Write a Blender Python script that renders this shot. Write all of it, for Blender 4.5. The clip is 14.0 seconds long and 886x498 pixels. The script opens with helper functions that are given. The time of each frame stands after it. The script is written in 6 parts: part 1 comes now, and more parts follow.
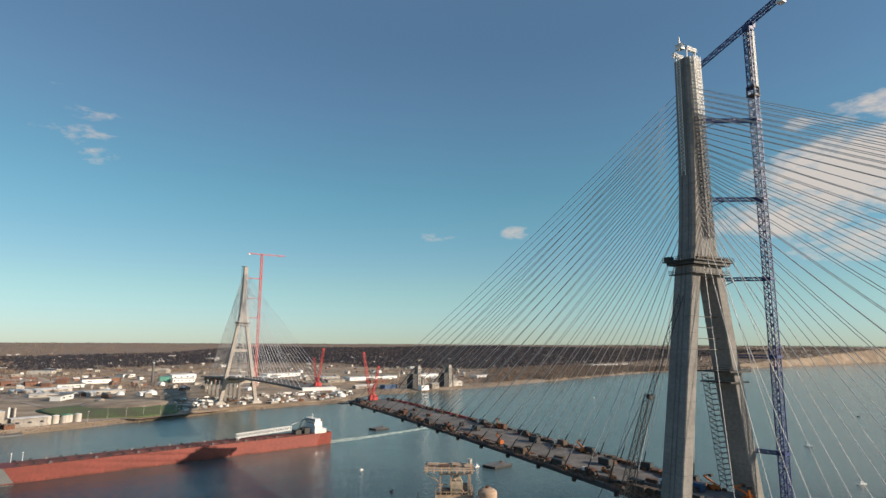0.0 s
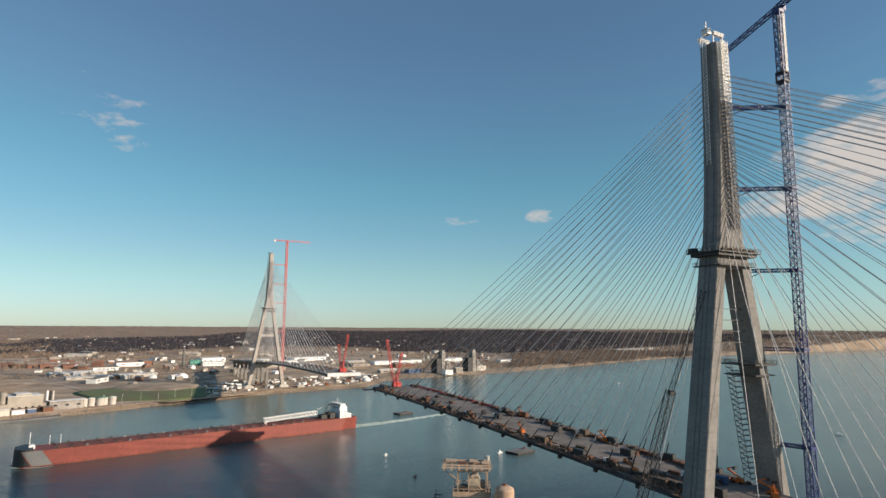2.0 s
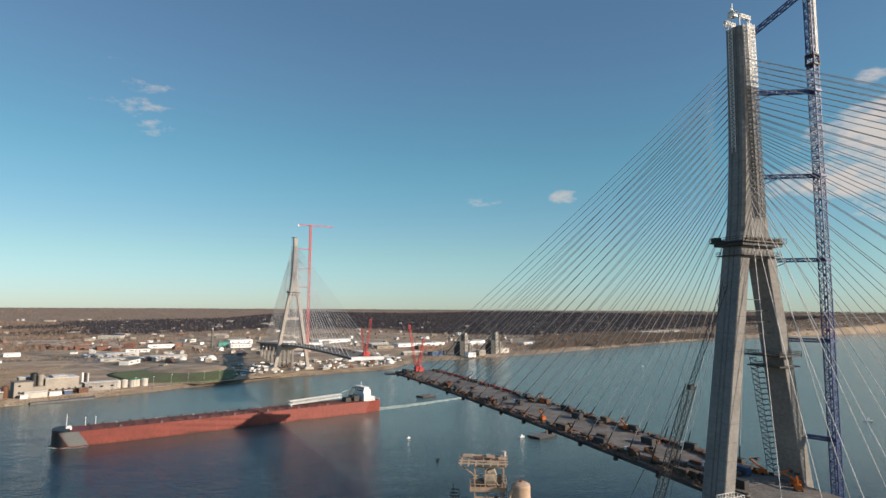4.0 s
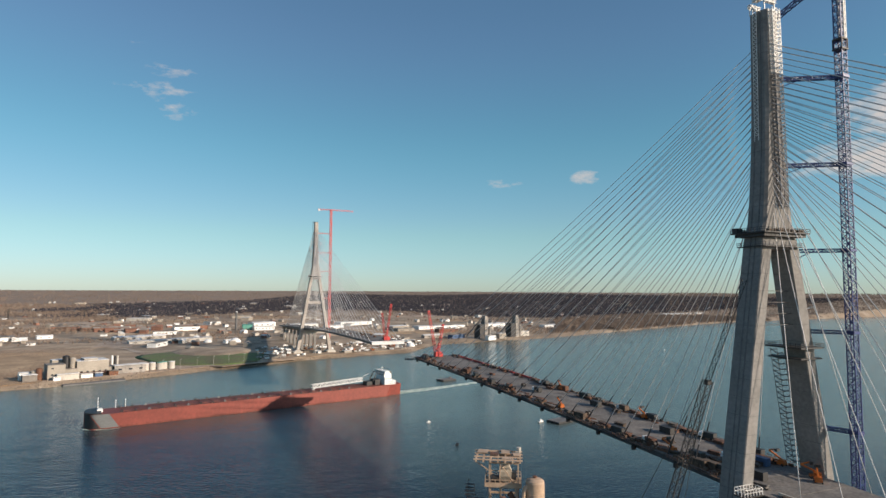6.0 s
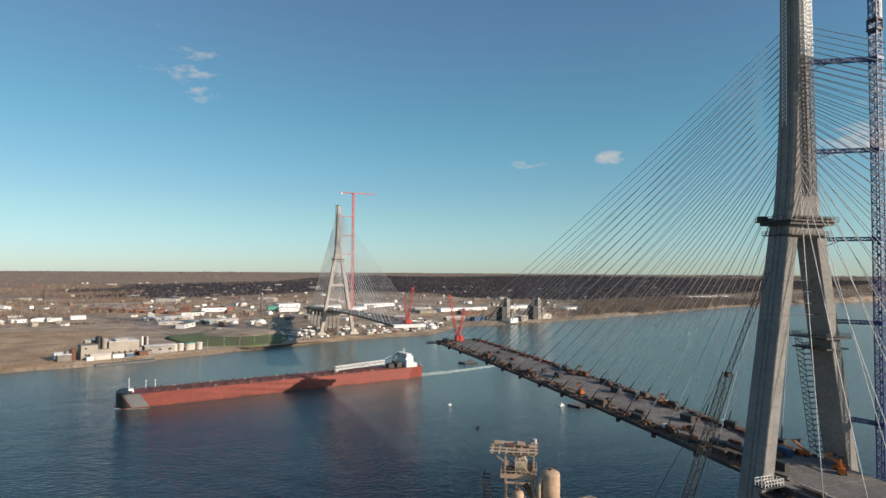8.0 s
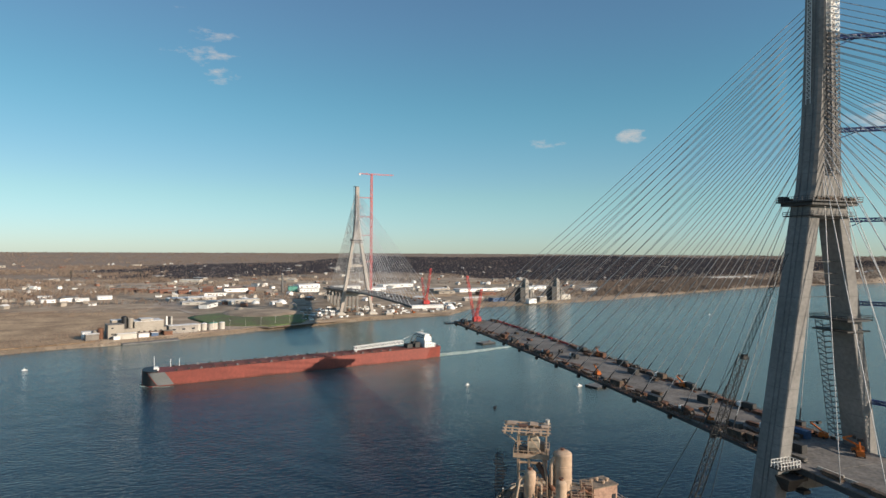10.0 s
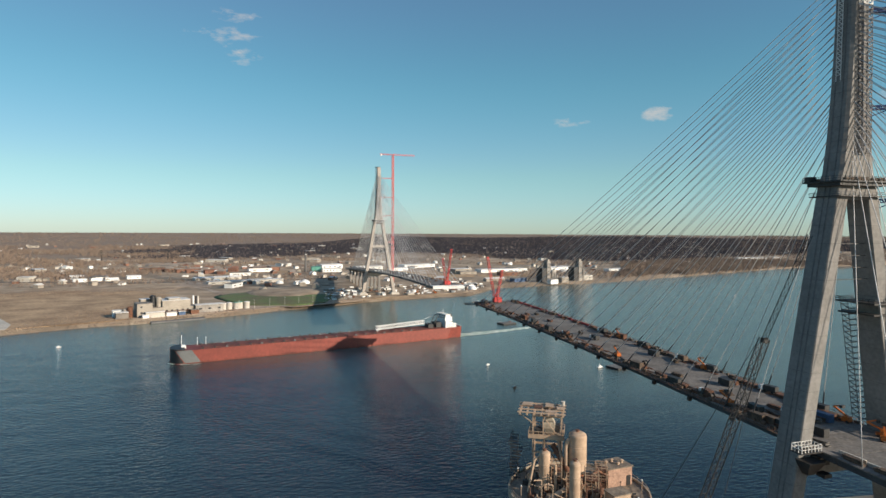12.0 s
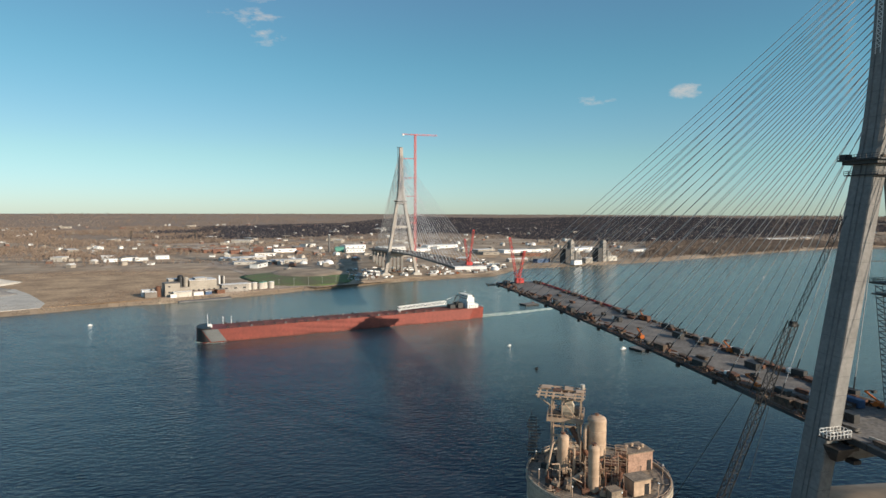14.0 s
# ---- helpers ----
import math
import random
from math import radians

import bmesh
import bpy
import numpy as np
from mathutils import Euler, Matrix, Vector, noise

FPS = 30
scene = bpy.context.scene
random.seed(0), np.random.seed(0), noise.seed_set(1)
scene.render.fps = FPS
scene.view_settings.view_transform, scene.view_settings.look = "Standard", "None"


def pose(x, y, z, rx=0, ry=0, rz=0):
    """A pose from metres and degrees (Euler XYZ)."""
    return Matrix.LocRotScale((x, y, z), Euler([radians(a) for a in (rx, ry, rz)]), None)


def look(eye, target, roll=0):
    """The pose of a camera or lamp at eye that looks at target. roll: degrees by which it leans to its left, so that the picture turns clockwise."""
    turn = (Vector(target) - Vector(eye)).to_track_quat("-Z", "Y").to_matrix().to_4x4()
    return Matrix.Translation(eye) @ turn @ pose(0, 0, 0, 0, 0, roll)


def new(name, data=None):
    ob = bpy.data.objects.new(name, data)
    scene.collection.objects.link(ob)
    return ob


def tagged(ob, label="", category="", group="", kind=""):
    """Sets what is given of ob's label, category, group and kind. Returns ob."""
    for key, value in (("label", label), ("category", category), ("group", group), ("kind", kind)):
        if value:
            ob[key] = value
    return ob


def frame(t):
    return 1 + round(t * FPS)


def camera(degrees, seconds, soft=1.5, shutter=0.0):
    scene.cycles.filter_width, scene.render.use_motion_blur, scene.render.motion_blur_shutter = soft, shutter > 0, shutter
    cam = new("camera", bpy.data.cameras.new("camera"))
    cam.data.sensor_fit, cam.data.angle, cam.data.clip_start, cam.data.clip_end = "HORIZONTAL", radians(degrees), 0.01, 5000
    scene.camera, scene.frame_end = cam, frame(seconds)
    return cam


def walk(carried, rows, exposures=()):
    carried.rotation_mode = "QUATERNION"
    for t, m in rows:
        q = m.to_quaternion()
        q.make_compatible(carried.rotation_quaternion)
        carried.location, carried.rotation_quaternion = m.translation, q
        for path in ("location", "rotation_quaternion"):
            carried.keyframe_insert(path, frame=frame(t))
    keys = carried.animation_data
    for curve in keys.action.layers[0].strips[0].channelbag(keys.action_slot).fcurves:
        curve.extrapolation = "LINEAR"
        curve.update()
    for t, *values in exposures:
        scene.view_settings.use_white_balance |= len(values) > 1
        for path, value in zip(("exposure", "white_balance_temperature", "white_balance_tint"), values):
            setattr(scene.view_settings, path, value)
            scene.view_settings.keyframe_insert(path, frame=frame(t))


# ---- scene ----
cam = camera(74.4, 14.0)
PATH = [
    (0, (-194.084, -142.037, 101.988), (-193.102, -140.324, 102.305), 0.3),
    (0.5, (-193.587, -142.22, 102.717), (-192.625, -140.493, 103.019), 0.4),
    (1, (-193.273, -142.5, 103.466), (-192.329, -140.761, 103.755), 0.4),
    (1.5, (-193.057, -142.764, 104.29), (-192.129, -141.014, 104.566), 0.4),
    (2, (-192.99, -143.123, 105.11), (-192.076, -141.363, 105.372), 0.4),
    (2.5, (-192.724, -143.601, 105.974), (-191.83, -141.829, 106.222), 0.4),
    (3, (-192.428, -143.843, 106.786), (-191.551, -142.061, 107.018), 0.4),
    (5.5, (-191.546, -145.582, 111.306), (-190.745, -143.756, 111.457), 0.3),
    (6, (-191.357, -145.902, 112.151), (-190.572, -144.068, 112.287), 0.3),
    (6.5, (-191.099, -146.07, 112.971), (-190.333, -144.227, 113.09), 0.3),
    (7, (-190.793, -146.325, 113.755), (-190.045, -144.473, 113.858), 0.4),
    (7.5, (-190.505, -146.519, 114.407), (-189.774, -144.66, 114.494), 0.4),
    (8, (-190.266, -146.731, 114.692), (-189.551, -144.864, 114.764), 0.4),
    (10.5, (-189.053, -148.102, 115.418), (-188.413, -146.207, 115.405), 0.3),
    (11, (-188.773, -148.433, 115.705), (-188.149, -146.533, 115.674), 0.3),
    (11.5, (-188.508, -148.511, 115.641), (-187.903, -146.605, 115.594), 0.3),
    (12, (-188.21, -148.592, 115.642), (-187.627, -146.68, 115.579), 0.3),
    (12.5, (-188.007, -148.91, 115.801), (-187.444, -146.993, 115.72), 0.2),
    (13, (-187.644, -149.09, 115.686), (-187.1, -147.167, 115.592), 0.2),
    (13.5, (-187.236, -148.908, 115.682), (-186.71, -146.982, 115.571), 0.2),
    (14, (-186.504, -147.046, 115.666), (-185.998, -145.116, 115.536), 0.2),
]
walk(cam, [(t, look(eye, target, roll)) for t, eye, target, roll in PATH],
     exposures=[(0, 0.42, 6720, 11), (6, 0.42, 6490, 12), (11, 0.43, 6470, 9), (14, 0.45, 6470, 8)])

# ---- sky, sun, exposure ----
SUN_TO = Vector((0.669, -0.743, 0.325)).normalized()
SUN_EL = math.asin(SUN_TO.z)
SUN_AZ = math.atan2(SUN_TO.x, SUN_TO.y)

world = bpy.data.worlds.new("sky")
scene.world = world
world.use_nodes = True
wn, wl = world.node_tree.nodes, world.node_tree.links
wn.clear()
w_out = wn.new("ShaderNodeOutputWorld")
w_bg = wn.new("ShaderNodeBackground")
w_bg.inputs["Strength"].default_value = 0.079
w_sky = wn.new("ShaderNodeTexSky")
w_sky.sky_type = "NISHITA"
w_sky.sun_disc = False
w_sky.sun_elevation = SUN_EL
w_sky.sun_rotation = SUN_AZ
w_sky.air_density, w_sky.dust_density, w_sky.ozone_density = 1.0, 0.1, 1.0
w_tc = wn.new("ShaderNodeTexCoord")


def wmath(op, a, b=None, clamp=False):
    n = wn.new("ShaderNodeMath")
    n.operation, n.use_clamp = op, clamp
    for i, v in enumerate((a, b)):
        if v is None:
            continue
        if isinstance(v, (int, float)):
            n.inputs[i].default_value = v
        else:
            wl.new(v, n.inputs[i])
    return n.outputs[0]


def wdot(vec):
    n = wn.new("ShaderNodeVectorMath")
    n.operation = "DOT_PRODUCT"
    wl.new(w_tc.outputs["Generated"], n.inputs[0])
    n.inputs[1].default_value = vec
    return n.outputs["Value"]


# small fair-weather clouds: azimuth, elevation, half width, half height in degrees, density
CLOUDS = [(-2.4, 18.9, 2.0, 0.7, 0.74), (-3.6, 17.3, 3.4, 0.8, 0.74), (-2.2, 15.7, 1.9, 1.2, 0.74), (-5.5, 20.6, 1.6, 0.4, 0.45),
          (37.0, 10.7, 1.7, 0.75, 1.0), (29.3, 10.3, 2.2, 0.5, 0.7), (62.6, 18.3, 1.8, 0.65, 0.9),
          (68.5, 18.6, 4.2, 1.3, 1.1), (67.5, 13.9, 9.0, 3.4, 1.75), (60.5, 10.5, 6.5, 1.7, 1.35), (68.0, 8.2, 8.0, 2.0, 1.1)]
total = None
for az, el, hw, hh, dens in CLOUDS:
    a, e = radians(az), radians(el)
    right = Vector((math.cos(a), -math.sin(a), 0))
    up = Vector((-math.sin(a) * math.sin(e), -math.cos(a) * math.sin(e), math.cos(e)))
    ahead = Vector((math.sin(a) * math.cos(e), math.cos(a) * math.cos(e), math.sin(e)))
    u = wdot(right / math.radians(hw))
    v = wdot(up / math.radians(hh))
    r2 = wmath("ADD", wmath("MULTIPLY", u, u), wmath("MULTIPLY", v, v))
    m = wmath("MULTIPLY", wmath("SUBTRACT", 1.0, wmath("MULTIPLY", r2, 0.6), True), dens)
    m = wmath("MULTIPLY", m, wmath("GREATER_THAN", wdot(ahead), 0.5))
    total = m if total is None else wmath("MAXIMUM", total, m)
w_map = wn.new("ShaderNodeMapping")
w_map.inputs["Scale"].default_value = (1, 1, 2.6)
wl.new(w_tc.outputs["Generated"], w_map.inputs["Vector"])
w_noise = wn.new("ShaderNodeTexNoise")
w_noise.inputs["Scale"].default_value = 34
w_noise.inputs["Detail"].default_value = 9
w_noise.inputs["Roughness"].default_value = 0.62
wl.new(w_map.outputs[0], w_noise.inputs["Vector"])
puff = wmath("SUBTRACT", wmath("ADD", wmath("MULTIPLY", w_noise.outputs[0], 2.4), total), 1.72)
puff = wmath("MULTIPLY", wmath("MULTIPLY", puff, 1.15, True), wmath("MULTIPLY", total, 1.6, True))
puff = wmath("MULTIPLY", puff, 0.85)
w_mix = wn.new("ShaderNodeMix")
w_mix.data_type = "RGBA"
wl.new(puff, w_mix.inputs[0])
# the sky's colours, a little deeper and more saturated
w_hsv = wn.new("ShaderNodeHueSaturation")
w_hsv.inputs["Saturation"].default_value = 1.0
w_ramp = wn.new("ShaderNodeValToRGB")
w_ramp.color_ramp.interpolation = "EASE"
for e, (p, c) in zip([w_ramp.color_ramp.elements[0], w_ramp.color_ramp.elements[1], w_ramp.color_ramp.elements.new(0.12), w_ramp.color_ramp.elements.new(0.27), w_ramp.color_ramp.elements.new(0.42)],
                     ((0.0, (0.302, 0.446, 0.70)), (1.0, (0.46, 0.53, 0.60)), (0.10, (0.345, 0.49, 0.555)), (0.24, (0.315, 0.535, 0.56)), (0.42, (0.39, 0.53, 0.585)))):
    e.position, e.color = p, (*c, 1)
wl.new(wdot((0, 0, 1)), w_ramp.inputs[0])
w_tint = wn.new("ShaderNodeMix")
w_tint.data_type, w_tint.blend_type = "RGBA", "MULTIPLY"
w_tint.inputs[0].default_value = 1.0
wl.new(w_sky.outputs[0], w_tint.inputs[6])
wl.new(w_ramp.outputs[0], w_tint.inputs[7])
wl.new(w_tint.outputs[2], w_hsv.inputs["Color"])
w_gain = wn.new("ShaderNodeMix")
w_gain.data_type, w_gain.blend_type = "RGBA", "MULTIPLY"
w_gain.inputs[0].default_value = 1.0
w_gain.inputs[7].default_value = (2.0, 2.0, 2.0, 1)
wl.new(w_hsv.outputs[0], w_gain.inputs[6])
w_side = wn.new("ShaderNodeMapRange")
w_side.inputs["From Min"].default_value, w_side.inputs["From Max"].default_value = 0.2, 0.9
wl.new(wdot((-0.77, 0.64, 0.0)), w_side.inputs["Value"])
w_haze = wn.new("ShaderNodeMix")
w_haze.data_type, w_haze.blend_type = "RGBA", "MULTIPLY"
w_haze.inputs[7].default_value = (0.90, 0.855, 0.86, 1)
wl.new(w_side.outputs[0], w_haze.inputs[0])
wl.new(w_gain.outputs[2], w_haze.inputs[6])
wl.new(w_haze.outputs[2], w_mix.inputs[6])
w_mix.inputs[7].default_value = (6.6, 5.9, 5.4, 1)
wl.new(w_mix.outputs[2], w_bg.inputs["Color"])
wl.new(w_bg.outputs[0], w_out.inputs["Surface"])

sun_data = bpy.data.lights.new("sun", "SUN")
sun_data.energy, sun_data.angle, sun_data.color = 5.0, radians(0.55), (1.0, 0.85, 0.68)
sun = new("sun", sun_data)
sun.matrix_world = look((300, -300, 400), Vector((300, -300, 400)) - SUN_TO * 10)

# ---- materials ----
def mat(name, color, rough=0.8, metal=0.0, scale=0.3, vary=0.25, fine=4.0, bump=0.15, second=None, per_object=0.0):
    """A surface with a coarse and a fine variation of its colour, and a fine relief."""
    m = bpy.data.materials.new(name)
    m.use_nodes = True
    n, l = m.node_tree.nodes, m.node_tree.links
    b = n["Principled BSDF"]
    b.inputs["Roughness"].default_value, b.inputs["Metallic"].default_value = rough, metal
    tc = n.new("ShaderNodeTexCoord")
    big, small = n.new("ShaderNodeTexNoise"), n.new("ShaderNodeTexNoise")
    big.inputs["Scale"].default_value, big.inputs["Detail"].default_value = scale, 5
    small.inputs["Scale"].default_value, small.inputs["Detail"].default_value = fine, 4
    for x in (big, small):
        l.new(tc.outputs["Object"], x.inputs["Vector"])
    ramp = n.new("ShaderNodeValToRGB")
    other = second or [c * (1 - vary) for c in color]
    ramp.color_ramp.elements[0].position, ramp.color_ramp.elements[1].position = 0.36, 0.64
    ramp.color_ramp.elements[0].color, ramp.color_ramp.elements[1].color = (*other, 1), (*color, 1)
    l.new(big.outputs[0], ramp.inputs[0])
    fine_mix = n.new("ShaderNodeMix")
    fine_mix.data_type, fine_mix.blend_type = "RGBA", "MULTIPLY"
    fine_mix.inputs[0].default_value = 1.0
    fr = n.new("ShaderNodeMapRange")
    fr.inputs["From Min"].default_value, fr.inputs["From Max"].default_value = 0.3, 0.7
    fr.inputs["To Min"].default_value, fr.inputs["To Max"].default_value = 1 - vary * 0.9, 1 + vary * 0.5
    l.new(small.outputs[0], fr.inputs["Value"])
    l.new(ramp.outputs[0], fine_mix.inputs[6])
    l.new(fr.outputs[0], fine_mix.inputs[7])
    last = fine_mix.outputs[2]
    if per_object:
        info = n.new("ShaderNodeObjectInfo")
        hsv = n.new("ShaderNodeHueSaturation")
        vr = n.new("ShaderNodeMapRange")
        vr.inputs["To Min"].default_value, vr.inputs["To Max"].default_value = 1 - per_object, 1 + per_object * 0.6
        l.new(info.outputs["Random"], vr.inputs["Value"])
        l.new(vr.outputs[0], hsv.inputs["Value"])
        l.new(last, hsv.inputs["Color"])
        last = hsv.outputs[0]
    l.new(last, b.inputs["Base Color"])
    if bump:
        bp = n.new("ShaderNodeBump")
        bp.inputs["Strength"].default_value, bp.inputs["Distance"].default_value = bump, 0.3
        l.new(small.outputs[0], bp.inputs["Height"])
        l.new(bp.outputs[0], b.inputs["Normal"])
    return m


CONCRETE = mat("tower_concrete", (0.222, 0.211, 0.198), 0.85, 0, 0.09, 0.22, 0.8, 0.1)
# lighter copy of the tower concrete: the far tower's sunlit look is put into its colour
FAR_CONCRETE_LIT = mat("sunlight_tinted_concrete", (0.44, 0.39, 0.345), 0.85, 0, 0.05, 0.2, 0.5, 0.1)
NET_GREY = mat("grey_scaffold_tube", (0.16, 0.16, 0.165), 0.7, 0.2, 0.5, 0.3, 3, 0.0)
CONCRETE_DARK = mat("stained_concrete", (0.16, 0.155, 0.15), 0.9, 0, 0.2, 0.3, 1.5, 0.2)
CONCRETE_PALE = mat("pale_concrete", (0.52, 0.48, 0.42), 0.85, 0, 0.1, 0.2, 1.0, 0.1)
DECK_TOP = mat("deck_concrete", (0.185, 0.168, 0.152), 0.9, 0, 0.12, 0.4, 0.9, 0.2, per_object=0.15)
DECK_STEEL = mat("deck_girder_steel", (0.07, 0.075, 0.085), 0.55, 0.3, 0.2, 0.3, 2, 0.1)
TIMBER = mat("weathered_timber", (0.16, 0.105, 0.07), 0.9, 0, 0.5, 0.5, 3, 0.3, (0.06, 0.045, 0.035), per_object=0.3)
RUST = mat("rusty_steel", (0.22, 0.10, 0.055), 0.85, 0.1, 0.7, 0.4, 4, 0.3, (0.10, 0.05, 0.035), per_object=0.3)
CABLE = mat("pale_cable_sheath", (0.55, 0.54, 0.53), 0.45, 0, 0.05, 0.08, 1, 0.0)
CABLE_DARK = mat("steel_guide_pipe", (0.05, 0.05, 0.055), 0.5, 0.3, 0.5, 0.2, 3, 0.0)
BLUE = mat("blue_crane_paint", (0.020, 0.040, 0.17), 0.45, 0, 0.3, 0.35, 3, 0.0)
WHITE_STEEL = mat("white_painted_steel", (0.72, 0.70, 0.66), 0.5, 0, 0.4, 0.12, 3, 0.05)
RED = mat("red_crane_paint", (0.55, 0.04, 0.035), 0.5, 0, 0.3, 0.3, 3, 0.05)
PINK = mat("faded_red_crane_paint", (0.62, 0.13, 0.12), 0.55, 0, 0.3, 0.2, 3, 0.0)
DARK_STEEL = mat("dark_lattice_steel", (0.045, 0.043, 0.042), 0.6, 0.2, 0.5, 0.3, 3, 0.0)
HULL = mat("red_oxide_hull_paint", (0.225, 0.044, 0.029), 0.6, 0, 0.05, 0.2, 0.4, 0.08)
HULL_DECK = mat("ship_deck_paint", (0.20, 0.06, 0.04), 0.75, 0, 0.1, 0.4, 0.8, 0.1)
BLACK = mat("black_paint", (0.018, 0.018, 0.02), 0.5, 0, 0.2, 0.3, 2, 0.05)
WORKS_GREY = mat("weathered_works_cladding", (0.33, 0.30, 0.265), 0.85, 0, 0.08, 0.3, 0.6, 0.1, (0.22, 0.20, 0.18))
BANK_STONE = mat("brown_bank_rubble", (0.30, 0.235, 0.17), 0.95, 0, 0.05, 0.35, 0.5, 0.3, (0.17, 0.13, 0.095))
GREY_STRIPE = mat("grey_bow_paint", (0.13, 0.135, 0.135), 0.6, 0, 0.1, 0.15, 1, 0.05)
WHITE = mat("white_paint", (0.80, 0.79, 0.76), 0.55, 0, 0.2, 0.1, 2, 0.03, per_object=0.12)
ROOF_WHITE = mat("white_roof_membrane", (0.72, 0.70, 0.67), 0.7, 0, 0.06, 0.18, 0.8, 0.05, per_object=0.15)
ROOF_GREY = mat("grey_roof", (0.29, 0.255, 0.22), 0.8, 0, 0.1, 0.3, 1, 0.1, per_object=0.3)
TAN_WALL = mat("tan_cladding", (0.34, 0.30, 0.25), 0.85, 0, 0.06, 0.2, 0.7, 0.1, per_object=0.12)
BRICK = mat("red_brick", (0.25, 0.125, 0.085), 0.9, 0, 0.1, 0.3, 1.2, 0.1, per_object=0.25)
GREEN_ROOF = mat("green_copper_cladding", (0.10, 0.30, 0.24), 0.7, 0, 0.1, 0.2, 1, 0.05)
GLASS = mat("dark_window_glass", (0.03, 0.035, 0.045), 0.12, 0, 0.3, 0.2, 2, 0.0)
SILO_STEEL = mat("dusty_cream_steel", (0.50, 0.355, 0.245), 0.7, 0, 0.35, 0.2, 1.1, 0.06, (0.36, 0.25, 0.17))
SILO_WALL = mat("dusty_concrete_silo", (0.42, 0.36, 0.28), 0.9, 0, 0.2, 0.3, 1.5, 0.2)
DUST_FLOOR = mat("cement_dust_roof", (0.30, 0.235, 0.17), 0.95, 0, 0.35, 0.4, 2.2, 0.3, (0.16, 0.125, 0.095))
ORANGE = mat("orange_machine_paint", (0.55, 0.14, 0.02), 0.5, 0, 0.5, 0.2, 3, 0.05)
BLUE_BOX = mat("blue_container_paint", (0.05, 0.10, 0.20), 0.6, 0, 0.5, 0.25, 3, 0.1)
RUBBER = mat("black_rubber", (0.02, 0.02, 0.02), 0.85, 0, 1, 0.2, 5, 0.1)
SOIL = mat("bare_brown_soil", (0.42, 0.315, 0.215), 0.95, 0, 0.03, 0.3, 0.5, 0.3, (0.25, 0.18, 0.12))
GRASS = mat("green_winter_grass", (0.115, 0.165, 0.05), 0.95, 0, 0.03, 0.3, 0.4, 0.3, (0.13, 0.12, 0.06))
DRY_FIELD = mat("dry_brown_field", (0.46, 0.315, 0.185), 0.95, 0, 0.026, 0.35, 0.22, 0.3, (0.27, 0.175, 0.10))
YARD = mat("gravel_yard", (0.47, 0.375, 0.29), 0.95, 0, 0.02, 0.35, 0.3, 0.3, (0.28, 0.20, 0.14))
STONE_PALE = mat("pale_limestone_heap", (0.50, 0.46, 0.40), 0.95, 0, 0.06, 0.2, 0.6, 0.4)
STONE_GREY = mat("grey_gravel_heap", (0.20, 0.19, 0.18), 0.95, 0, 0.06, 0.25, 0.6, 0.4)
ASPHALT = mat("worn_asphalt", (0.09, 0.085, 0.08), 0.9, 0, 0.05, 0.3, 0.6, 0.2)
BARE_WOOD = mat("bare_winter_branches", (0.240, 0.178, 0.135), 0.95, 0, 0.012, 0.25, 0.2, 0.0, (0.170, 0.126, 0.098))
# cloud shadow over the distant belt is put into this dark tree colour
CLOUD_SHADOW_WOOD = mat("cloud_shadowed_woodland", (0.040, 0.038, 0.050), 0.95, 0, 0.004, 0.3, 0.05, 0.0, (0.030, 0.029, 0.039))
FOAM = mat("wake_foam", (0.72, 0.76, 0.66), 0.7, 0, 0.15, 0.4, 0.6, 0.2, (0.30, 0.42, 0.34))

